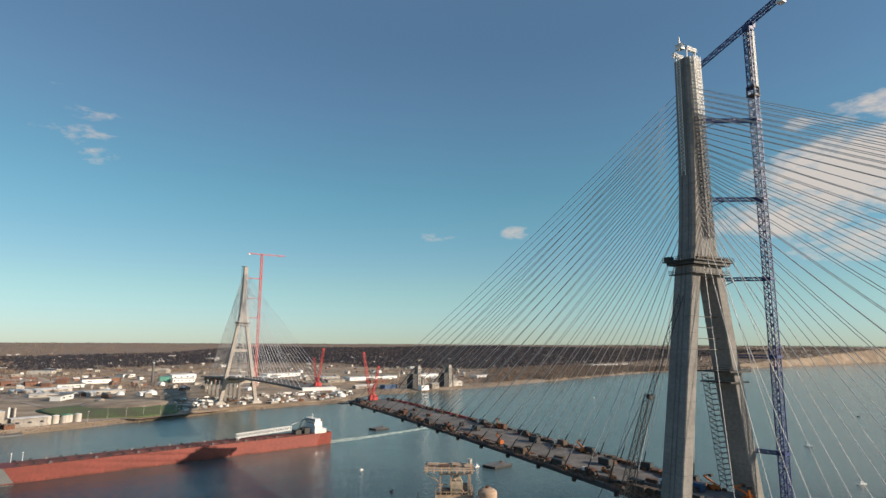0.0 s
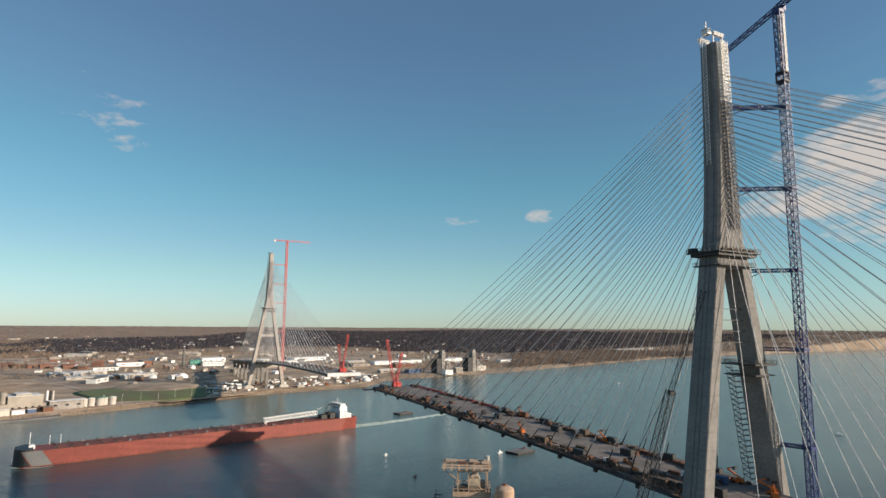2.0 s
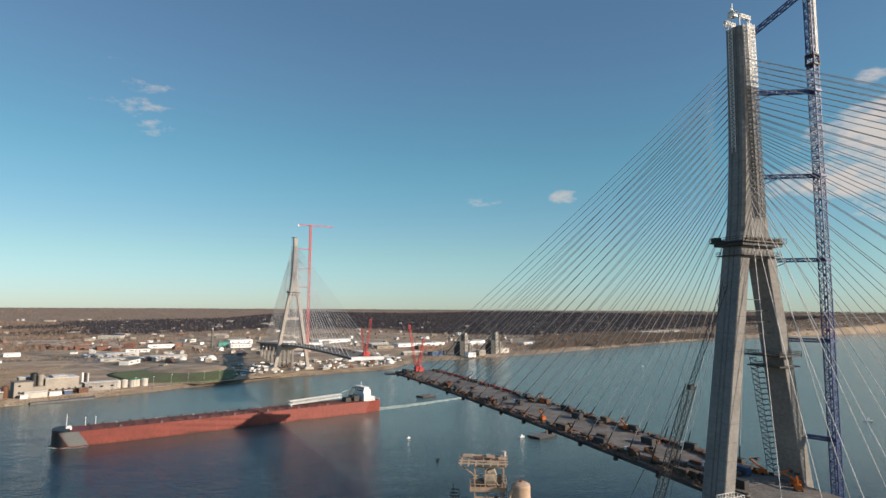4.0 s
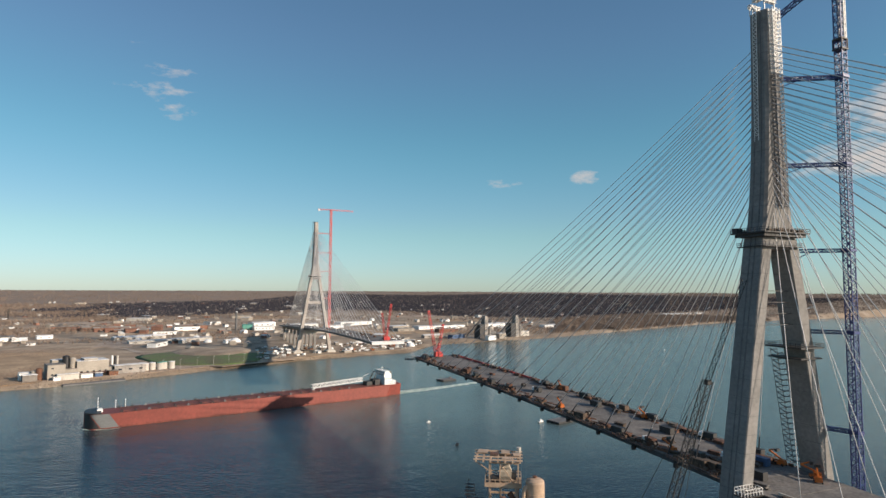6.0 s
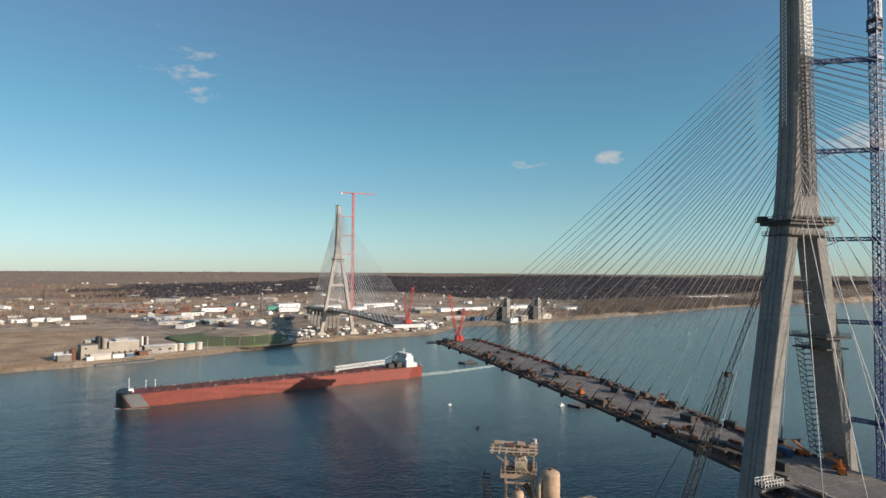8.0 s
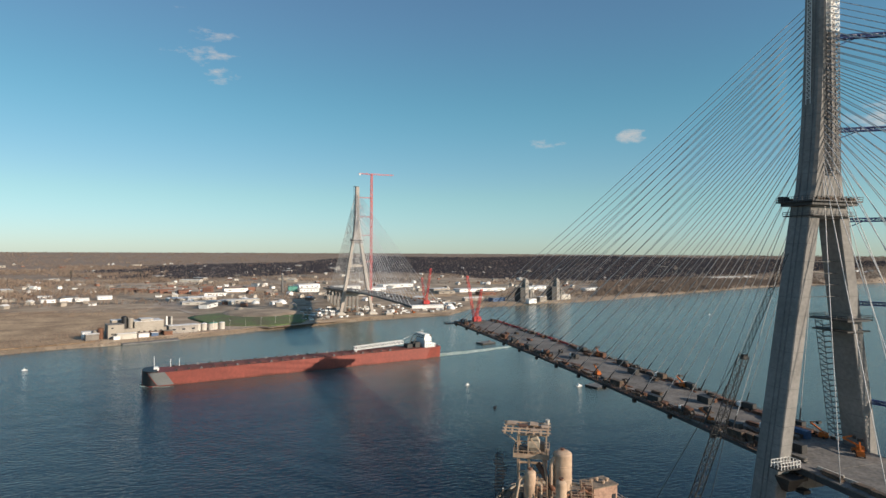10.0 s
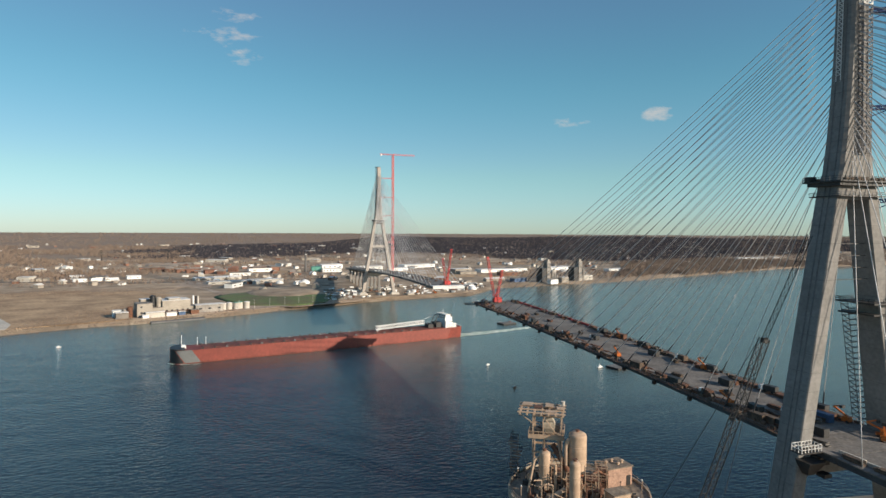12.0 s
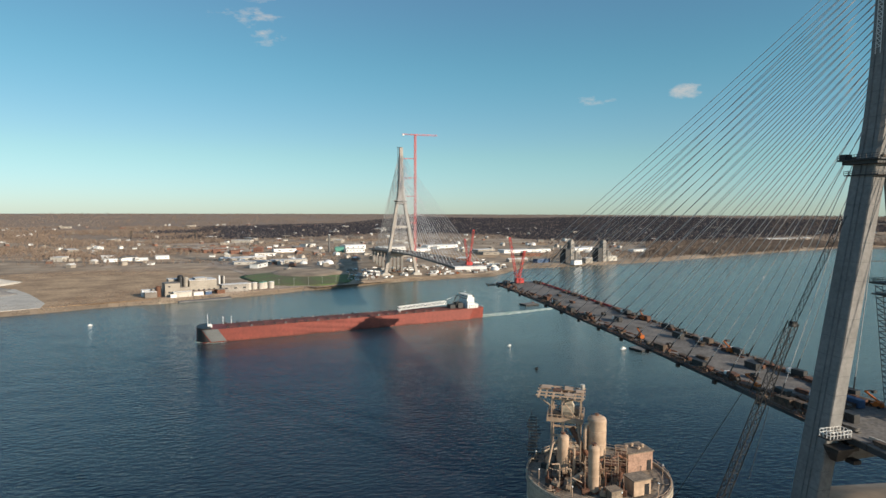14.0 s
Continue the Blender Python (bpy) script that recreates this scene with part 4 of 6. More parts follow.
    part("stern_rail", Build().bar((-L / 2 + 1, -9, H + 1.2), (-L / 2 + 1, 9, H + 1.2), 0.15).bar((-L / 2 + 1, -9, H), (-L / 2 + 1, -9, H + 1.2), 0.15).bar((-L / 2 + 1, 9, H), (-L / 2 + 1, 9, H + 1.2), 0.15), WHITE, ship)
    # wake: a low churned ridge behind the stern, and the bow wave
    b = Build()
    n = 40
    pts_l, pts_r = [], []
    stern = mid - fwd * (L / 2 - 1)
    for i in range(n + 1):
        s = i / n * 190
        c = stern - fwd * s + Vector((0, 1)) * (0.00065 * s * s)
        wd = 8.0 - 4.5 * i / n + random.uniform(-1.2, 1.2)
        pts_l.append((c.x + off.x * wd, c.y + off.y * wd, 0.03))
        pts_r.append((c.x - off.x * wd, c.y - off.y * wd, 0.03))
    top = [((a[0] + c[0]) / 2, (a[1] + c[1]) / 2, 0.7 * (1 - i / n) + 0.1) for i, (a, c) in enumerate(zip(pts_l, pts_r))]
    m = n + 1
    b.add(pts_l + top + pts_r, [(i, i + 1, m + i + 1, m + i) for i in range(n)] + [(m + i, m + i + 1, 2 * m + i + 1, 2 * m + i) for i in range(n)])
    single("wake", b, FOAM, "pale green foaming wake on the river", "wake", kind="structure", smooth=True)
    bow = mid + fwd * (L / 2)
    b = Build()
    for s in (-1, 1):
        pts = []
        for i in range(14):
            q = i / 13
            c = bow + fwd * (2.0 - 26 * q) + off * s * (1.5 + (hb + 1.5) * min(1.0, q * 1.6) ** 0.55)
            w2 = 1.5 * (1 - q) + 0.3
            pts.append(((c.x, c.y, 0.25 * (1 - q) + 0.05), (c.x + off.x * s * w2, c.y + off.y * s * w2, 0.03)))
        b.add([p for pr in pts for p in pr], [(2 * i, 2 * i + 1, 2 * i + 3, 2 * i + 2) for i in range(13)])
    single("bow_wave", b, FOAM, "thin white bow wave at the freighter", "wake", kind="structure")


freighter()

# ---- cement silo in the foreground ----
def silo():
    cx, cy, R, top = -126.5, -43.0, 14.2, 62.0
    s = thing("cement_silo", "dusty cream concrete silo with rusty roof plant", "silo", at=(cx, cy, 0))
    part("silo_wall", Build().lathe((0, 0, 2), [(R, 0), (R, top - 3.2), (R + 0.25, top - 3), (R + 0.25, top - 2.2)], 64), SILO_WALL, s, smooth=False)
    part("silo_roof", Build().lathe((0, 0, top - 0.45), [(R + 0.15, 0), (R + 0.15, 0.4), (R - 0.3, 0.45), (0.3, 0.8)], 64), DUST_FLOOR, s)
    part("roof_kerb", Build().lathe((0, 0, top - 0.1), [(R + 0.2, 0), (R + 0.2, 0.55), (R - 0.1, 0.55), (R - 0.1, 0)], 64), SILO_WALL, s)
    b = Build()
    for i in range(40):
        a0, a1 = 2 * math.pi * i / 40, 2 * math.pi * (i + 1) / 40
        p, q = ((R - 0.1) * math.cos(a0), (R - 0.1) * math.sin(a0)), ((R - 0.1) * math.cos(a1), (R - 0.1) * math.sin(a1))
        b.bar((*p, top), (*p, top + 1.2), 0.07)
        for z in (0.65, 1.2):
            b.bar((*p, top + z), (*q, top + z), 0.06)
    part("roof_rail", b, SILO_STEEL, s)
    return s, cx, cy, top


silo_ob, SX, SY, ST = silo()
V = Vector((0.5, 0.866))     # away over the silo
U = Vector((0.866, -0.5))    # across it


def on_silo(u, v):
    return SX + U.x * u + V.x * v, SY + U.y * u + V.y * v


SA = math.atan2(U.y, U.x)


def vessel(name, u, v, r, h, z0, label):
    x, y = on_silo(u, v)
    t = thing(name, label, "vessel", "silo roof vessels", (x, y, z0))
    part("shell", Build().lathe((0, 0, 0), [(r * 0.9, 0), (r, 0.1), (r, h * 0.33), (r + 0.05, h * 0.335), (r + 0.05, h * 0.345), (r, h * 0.35), (r, h * 0.66), (r + 0.05, h * 0.665), (r + 0.05, h * 0.675), (r, h * 0.68), (r, h - 0.5), (r * 0.93, h - 0.15), (r * 0.6, h + 0.12 * r), (0.1, h + 0.2 * r)], 56), SILO_STEEL, t, smooth=False)
    part("top_flange", Build().lathe((0, 0, h + 0.1 * r), [(0.35, 0), (0.35, 0.4), (0.5, 0.4), (0.5, 0.5), (0.1, 0.52)], 10), RUST, t)
    return t


vessel("cyclone_tank", -0.3, 2.6, 1.9, 8.2, ST + 3.0, "large cream steel filter tank on the silo roof")
vessel("process_vessel", -6.8, -2.3, 1.15, 7.6, ST + 0.9, "tall dusty cream steel vessel on the silo roof")
vessel("process_vessel", -0.7, -8.2, 1.05, 8.6, ST + 0.6, "dusty cream upright vessel with flanged top")
for u, v, r, h, z0 in ((-0.3, 2.6, 1.9, 0, ST), (-6.8, -2.3, 1.15, 0, ST), (-0.7, -8.2, 1.05, 0, ST)):
    x, y = on_silo(u, v)
    st = thing("vessel_stand", "rusty steel stand under a roof vessel", "stand", "vessel stands", (x, y, ST), SA)
    hh = 3.0 if r > 1.5 else 0.9 if u < -2 else 0.6
    for k in range(4):
        a = math.pi / 4 + k * math.pi / 2
        part("leg", Build().bar((r * 0.8 * math.cos(a), r * 0.8 * math.sin(a), -0.3), (r * 0.8 * math.cos(a), r * 0.8 * math.sin(a), hh), 0.28), RUST, st)
    part("ring_beam", Build().lathe((0, 0, hh - 0.3), [(r * 1.02, 0), (r * 1.02, 0.3), (r * 0.7, 0.3), (r * 0.7, 0)], 20), RUST, st)

# open steel head house standing tall at the back of the silo
hx, hy = on_silo(-7.9, 6.6)
head = thing("head_house", "rusty cream steel frame tower with open roof beams", "steel frame", at=(hx, hy, ST - 1.0), turn=SA)
HT = 15.2
for x in (-1.8, 0.4, 4.2):
    for y in (-2.8, 2.8):
        part("column", Build().bar((x, y, -0.4), (x, y, HT), 0.24), SILO_STEEL, head)
for z in (3.5, 7, HT - 5.2, HT - 0.3):
    for y in (-2.8, 2.8):
        part("beam", Build().box((1.2, y, z), (6.2, 0.25, 0.4)), SILO_STEEL, head)
    for x in (-1.8, 4.2):
        part("beam", Build().box((x, 0, z), (0.25, 5.8, 0.4)), SILO_STEEL, head)
for i in range(7):
    part("roof_beam", Build().box((-4.6 + i * 1.53, 0, HT + 0.15), (0.32, 7.6, 0.42)), SILO_STEEL, head)
for y in (-3.4, -1.2, 1.2, 3.4):
    part("roof_beam", Build().box((0, y, HT + 0.45), (10.2, 0.25, 0.25)), SILO_STEEL, head)
for i, (x, y, sx, sy) in enumerate(((-3.4, 2.2, 2.2, 2.6), (-0.9, 0.4, 1.8, 2.2), (1.5, 2.1, 1.8, 2.8), (3.9, 0.5, 1.6, 2.0), (1.8, -2.6, 1.9, 1.3))):
    part("roof_sheet", Build().box((x, y, HT + 0.66 + 0.03 * (i % 3)), (sx, sy, 0.08), 0.04 * (i % 4) - 0.06), RUST if i == 1 else SILO_STEEL, head)
part("platform", Build().box((1.0, 0, 10.1), (7.6, 6.4, 0.25)), SILO_STEEL, head)
b = Build()
railing(b, [(-2.7, -3.2), (4.8, -3.2), (4.8, 3.2), (-2.7, 3.2)], 10.2, 1.3, 0.12, 1.1)
part("platform_rail", b, SILO_STEEL, head)
part("kick_plate", Build().box((1.0, -3.2, 10.5), (7.6, 0.08, 0.9)), SILO_STEEL, head)
part("hopper", Build().rings([rect(1.6, 0, 0.5, 0.5, 10.2), rect(1.6, 0, 1.2, 1.1, 11.6), rect(1.6, 0, 1.2, 1.1, 12.6), rect(1.6, 0, 0.6, 0.6, 14.0)]), SILO_WALL, head, "dusty pale hopper")
part("motor", Build().tube((-1.4, -1, 11.3), (0.2, -1, 11.3), 0.6, n=12).box((-0.6, -1, 10.6), (2.0, 1.4, 0.8)).box((3.2, 1, 11.2), (1.2, 2.0, 1.9)), DARK_STEEL, head)
part("lamp", Build().tube((4.4, 2.6, HT + 0.6), (4.4, 2.6, HT + 1.6), 0.35, 0.5, 10).box((4.2, 2.6, HT + 0.75), (0.9, 0.6, 0.3)), CONCRETE_PALE, head)
for p, q in (((-1.8, -2.8, 3.5), (0.4, -2.8, 7)), ((4.2, -2.8, 3.5), (0.4, -2.8, 10)), ((-1.8, -2.8, 10), (-1.8, 2.8, 15)), ((4.2, 2.8, 10), (4.2, -2.8, 15)), ((1, -2.8, 14), (3.8, -2.8, 10.4)), ((-1.8, 2.8, HT), (-5, 2.8, HT)), ((-1.8, -2.8, HT - 2), (-4.8, -2.8, HT))):
    part("brace", Build().bar(p, q, 0.18), SILO_STEEL, head)
b = Build()
for i in range(26):
    a = i / 25
    b.box((-5.6 + 0.6 * math.sin(a * 12), -3.4 + 3.2 * (i % 2), 0.5 + a * 9), (1.6, 0.7, 0.1))
for x, y in ((-6.4, -3.6), (-4.9, -3.6), (-6.4, 0.4)):
    b.bar((x, y, -0.2), (x, y, 10.5), 0.14)
part("stair", b, DARK_STEEL, head)

# ducts, pipes, small houses and clutter on the silo roof
def pipe(name, pts, r, material, label):
    b = Build()
    for p, q in zip(pts[:-1], pts[1:]):
        b.tube(p, q, r, n=10)
    for p in pts[1:-1]:
        b.lathe((p[0], p[1], p[2] - r), [(0.1 * r, 0), (0.8 * r, 0.3 * r), (r * 1.04, r), (0.8 * r, 1.7 * r), (0.1 * r, 2 * r)], 10)
    single(name, b, material, label, "duct", "silo ducts")


def sp(u, v, z):
    return (*on_silo(u, v), ST + z)


pipe("duct", [sp(-2.6, 1.6, 0.4), sp(-2.6, 1.6, 8.4), sp(-2.3, 1.8, 9.6), sp(-1.2, 2.2, 10.2)], 0.45, SILO_STEEL, "curved cream duct beside the filter tank")
pipe("duct", [sp(-10.0, -4.0, 0.5), sp(-8.9, -3.0, 6.6), sp(-8.3, -2.7, 7.3), sp(-7.4, -2.4, 7.3)], 0.24, SILO_STEEL, "bent cream pipe rising to a vessel")
pipe("duct", [sp(-5.5, 4.5, 7.6), sp(-1.6, 0.6, 3.0)], 0.6, RUST, "sloping rusty chute below the head house")
pipe("duct", [sp(-4.4, 4.2, 9.6), sp(-3.4, 2.0, 5.0), sp(-3.4, 2.0, 0.4)], 0.36, SILO_STEEL, "sloping cream duct between vessels")
pipe("duct", [sp(-4.6, -3.0, 0.5), sp(-4.6, -3.0, 6.0), sp(-5.6, -2.6, 6.0)], 0.28, SILO_STEEL, "upright cream pipe on the silo roof")
pipe("duct", [sp(-5.4, -7.2, 1.0), sp(-2.6, -5.4, 2.4)], 0.55, SILO_STEEL, "short fat inclined cream duct")
pipe("duct", [sp(2.4, -2.0, 0.4), sp(2.4, -2.0, 4.4), sp(4.0, 0.4, 4.4), sp(6.4, 2.4, 2.6)], 0.25, RUST, "rusty pipe bridging the silo roof")


def hut(u, v, sx, sy, sz, z0, material, label, door=True):
    x, y = on_silo(u, v)
    h = thing("roof_hut", label, "hut", "silo roof huts", (x, y, ST + z0), SA + 0.6)
    part("wall", Build().box((0, 0, sz / 2), (sx, sy, sz)), material, h)
    part("roof", Build().box((0, 0, sz + 0.1), (sx + 0.4, sy + 0.4, 0.22)), DUST_FLOOR, h)
    if door:
        part("door", Build().box((sx / 2 - 0.9, -sy / 2 - 0.03, 1.1), (1.0, 0.1, 2.1)), BLACK, h)
    return h


for k in range(70):
    a = random.uniform(0, 2 * math.pi)
    rad = 13.0 * math.sqrt(random.uniform(0.05, 1))
    b = Build()
    n = random.randint(2, 5)
    for i in range(n):
        b.box((random.uniform(-0.6, 0.6), random.uniform(-0.5, 0.5), 0.12 + 0.1 * i), (random.uniform(0.2, 1.4), random.uniform(0.1, 0.5), random.uniform(0.06, 0.22)), random.uniform(0, 3.1))
    single("debris_pile", b, random.choice((RUST, DUST_FLOOR, DUST_FLOOR, DARK_STEEL, SILO_STEEL)), "small heap of dusty scrap on the silo roof", "debris", "silo roof debris", at=(SX + rad * math.cos(a), SY + rad * math.sin(a), ST + 0.15), turn=a)
PINK_HUT = mat("faded_pink_render", (0.40, 0.25, 0.18), 0.9, 0, 0.5, 0.3, 2.5, 0.15)
hut(7.2, 5.4, 6.0, 4.6, 3.9, 0.3, PINK_HUT, "faded pink rendered hut on the silo roof")
for du, dv, h in ((-1.6, -0.6, 0.4), (-0.4, 0.5, 0.5), (0.9, -0.4, 0.3), (1.7, 0.9, 0.45)):
    single("roof_vent", Build().tube((0, 0, -0.1), (0, 0, h), 0.32, 0.28, 10).lathe((0, 0, h), [(0.45, 0), (0.45, 0.12), (0.05, 0.3)], 10), SILO_STEEL, "small dusty vent on the hut roof", "vent", "hut roof vents", at=(*on_silo(7.2 + du, 5.4 + dv), ST + 0.3 + 4.1))
hut(7.4, -6.0, 3.8, 3.0, 2.9, 0.3, SILO_STEEL, "small dusty steel hut on the silo roof")
hut(3.0, -9.6, 2.2, 2.0, 1.6, 0.3, DUST_FLOOR, "low dusty fan housing on the silo roof", False)
for k in range(60):
    u, v = random.uniform(-11, 6), random.uniform(-11, 6)
    if (u - 8.6) ** 2 + (v - 4.6) ** 2 < 20 or u * u + v * v > 130:
        continue
    b = Build()
    b.box((0, 0, 0.45), (random.uniform(0.6, 1.6), random.uniform(0.5, 1.2), random.uniform(0.5, 1.1))).tube((0.2, 0, 0.6), (0.2, 0, random.uniform(1.2, 2.4)), 0.16, n=8)
    single("roof_equipment", b, random.choice((RUST, SILO_STEEL, DARK_STEEL)), "small rusty equipment box on the silo roof", "equipment", "silo roof equipment", at=(*on_silo(u, v), ST + 0.25), turn=random.uniform(0, 3))
for u0, v0, w0, h0 in ((2.6, -3.6, 2.6, 6.0), (4.6, 1.8, 2.2, 5.4), (-4.4, -0.6, 2.0, 6.6), (-1.4, -5.4, 1.8, 5.6)):
    x, y = on_silo(u0, v0)
    fr = thing("access_tower", "rusty open steel access frame on the silo roof", "steel frame", "access frames", (x, y, ST), SA)
    for sx in (-1, 1):
        for sy in (-1, 1):
            part("post", Build().bar((sx * w0 / 2, sy * w0 / 2, 0), (sx * w0 / 2, sy * w0 / 2, h0), 0.16), SILO_STEEL, fr)
    for z in np.arange(2.2, h0, 2.2):
        part("landing", Build().box((0, 0, z), (w0, w0, 0.12)), RUST, fr)
        b = Build()
        railing(b, [(-w0 / 2, -w0 / 2), (w0 / 2, -w0 / 2), (w0 / 2, w0 / 2), (-w0 / 2, w0 / 2)], z, 1.1, 0.08, 1.2)
        part("landing_rail", b, SILO_STEEL, fr)
for k in range(9):
    a = math.radians(-60 + k * 40)
    x, y = SX + 12.9 * math.cos(a), SY + 12.9 * math.sin(a)
    lamp = thing("roof_lamp", "small white lamp on a thin roof post", "lamp", "silo roof lamps", (x, y, ST))
    part("post", Build().bar((0, 0, 0), (0, 0, 2.6), 0.09), SILO_STEEL, lamp)
    part("lamp_head", Build().lathe((0, 0, 2.5), [(0.06, 0), (0.16, 0.1), (0.16, 0.24), (0.05, 0.32)], 10), WHITE, lamp)

for k in range(34):
    u, v = random.uniform(-10.5, 4.5), random.uniform(-10.5, 3)
    if u * u + v * v > 125:
        continue
    h = random.uniform(1.5, 5.5)
    if random.random() < 0.5:
        pts = [sp(u, v, 0.3), sp(u, v, h), sp(u + random.uniform(-1.5, 1.5), v + random.uniform(-1.2, 1.2), h)]
    else:
        pts = [sp(u, v, h * 0.4), sp(u + random.uniform(-2.6, 2.6), v + random.uniform(-1.5, 1.5), h * 0.4 + random.uniform(-0.2, 1.6))]
    b = Build()
    for p, q in zip(pts[:-1], pts[1:]):
        b.tube(p, q, random.uniform(0.07, 0.17), n=8)
    single("conduit", b, random.choice((SILO_STEEL, SILO_STEEL, RUST, DARK_STEEL)), "thin pipe between vessels on the silo roof", "pipe", "silo pipes")

# ---- far bank: yards, fields, mound ----
sheet("field", [(-1500, 160), (-900, 420), (-443, 612), (-352, 648), (-300, 720), (-330, 930), (-470, 1060), (-640, 1010), (-900, 900), (-1500, 800)], DRY_FIELD, "dry brown field along the far bank")
sheet("yard", [(-1300, 260), (-760, 480), (-500, 586), (-462, 604), (-470, 640), (-520, 730), (-560, 790), (-720, 800), (-1300, 700)], STONE_PALE, "pale aggregate yard beside the river", LAND_Z + 0.3)
sheet("yard", [(-345, 650), (-200, 706), (-170, 722), (-190, 770), (-300, 740), (-352, 690)], YARD, "gravel yard round the factory", LAND_Z + 0.25)
sheet("yard", [(-100, 762), (10, 806), (150, 842), (200, 900), (230, 990), (120, 1080), (-40, 1090), (-70, 950)], SOIL, "pale construction yard round the far tower", LAND_Z + 0.25)
sheet("road", [(-420, 1180), (-300, 1020), (-205, 760), (-150, 716), (-40, 770), (-44, 780), (-150, 726), (-192, 764), (-288, 1024), (-410, 1186)], YARD, "pale dirt road along the bank", LAND_Z + 0.4, cat="road")
sheet("road", [(-1200, 1400), (-300, 1150), (400, 1330), (1200, 1600), (1200, 1612), (400, 1342), (-300, 1162), (-1200, 1412)], ASPHALT, "grey road through the far town", LAND_Z + 0.35, cat="road")
for k in range(70):
    x, y = random.uniform(-1000, 800), random.uniform(1060, 2300)
    if y < np.interp(x, [p[0] for p in FAR_SHORE], [p[1] for p in FAR_SHORE]) + 150:
        continue
    sx, sy = random.uniform(30, 130), random.uniform(30, 110)
    sheet("lot", [(x - sx, y - sy * 0.8), (x + sx * 0.9, y - sy), (x + sx, y + sy), (x - sx * 0.8, y + sy * 0.7)],
          random.choice((YARD, SOIL, SOIL, DRY_FIELD, DRY_FIELD)), "open gravel and soil lot", LAND_Z + 0.15 + 0.012 * k)

def dome(name, c, rx, ry, h, material, label, turn=0.0, flat=0.55, seed=0):
    rnd = random.Random(seed)
    b = Build()
    n = 40
    loops = []
    for k in range(9):
        q = k / 8
        r = 1 - q * (1 - flat * 0.2)
        z = h * (1 - (1 - min(1, q / max(0.05, 1 - flat))) ** 2)
        lp = []
        for i in range(n):
            a = 2 * math.pi * i / n
            w = 1 + 0.06 * math.sin(3 * a + seed) + 0.04 * math.sin(5 * a + 2 * seed)
            lp.append((rx * r * w * math.cos(a), ry * r * w * math.sin(a), z + rnd.uniform(-0.06, 0.06) * h * 0.4 * (k > 0)))
        loops.append(lp)
    b.rings(loops)
    return single(name, b, material, label, "mound", "mounds", at=(c[0], c[1], LAND_Z - 0.2), turn=turn, smooth=True)


dome("grass_mound", (-168, 846), 96, 114, 5.0, GRASS, "low green grass mound beside the bridge site", 0.35, 0.2, 1)
dome("soil_cap", (-158, 884), 72, 78, 6.4, SOIL, "bare brown soil top of the green mound", 0.35, 0.6, 2)
for i, (x, y, r, h, m, lb) in enumerate(((-566, 728, 24, 12, STONE_GREY, "dark grey gravel heap"), (-606, 768, 34, 14, STONE_GREY, "dark grey gravel heap"), (-632, 850, 40, 16, STONE_PALE, "pale limestone heap"),
                                         (-710, 900, 50, 18, STONE_PALE, "pale limestone heap"), (-540, 640, 22, 5, STONE_PALE, "low pale limestone heap"), (-720, 740, 45, 14, STONE_PALE, "pale limestone heap"))):
    b = Build()
    n = 26
    rnd = random.Random(i)
    b.rings([[(r * q * (1 + 0.1 * math.sin(2 * a + i)) * math.cos(a) * 1.3, r * q * math.sin(a), h * (1 - q) ** 1.15 + rnd.uniform(-0.2, 0.2)) for a in [2 * math.pi * k / n for k in range(n)]] for q in (1, 0.8, 0.6, 0.42, 0.25, 0.1, 0.02)])
    single("aggregate_heap", b, m, lb + " in the riverside yard", "heap", "aggregate heaps", at=(x, y, LAND_Z), turn=0.4 * i, smooth=True)


# ---- buildings ----
def building(x, y, sx, sy, h, wall, roof, label, turn=0.0, name="warehouse", gable=0.0, windows=0, category="building", group="far bank buildings", z=LAND_Z):
    t = thing(name, label, category, group, (x, y, z), turn)
    part("wall", Build().box((0, 0, h / 2 - 0.5), (sx, sy, h + 1)), wall, t)
    if gable:
        part("roof", Build().add([(-sx / 2 - 0.5, -sy / 2 - 0.5, h), (sx / 2 + 0.5, -sy / 2 - 0.5, h), (sx / 2 + 0.5, sy / 2 + 0.5, h), (-sx / 2 - 0.5, sy / 2 + 0.5, h), (-sx / 2 - 0.5, 0, h + gable), (sx / 2 + 0.5, 0, h + gable)],
                                 [(0, 1, 5, 4), (2, 3, 4, 5), (1, 2, 5), (3, 0, 4), (3, 2, 1, 0)]), roof, t)
    else:
        part("roof", Build().box((0, 0, h + 0.75), (sx + 0.6, sy + 0.6, 0.5)), roof, t)
    for i in range(windows):
        part("window", Build().box((-sx / 2 + sx * (i + 0.5) / windows, -sy / 2 - 0.05, h * 0.55), (sx / windows * 0.32, 0.2, h * 0.2)), GLASS, t)
    return t


FA = math.radians(20)
fu, fv = Vector((math.cos(FA), math.sin(FA))), Vector((-math.sin(FA), math.cos(FA)))


def fpos(u, v):
    u, v = u * 0.81, v * 0.85 + 9
    return -339 + fu.x * u + fv.x * v, 652 + fu.y * u + fv.y * v


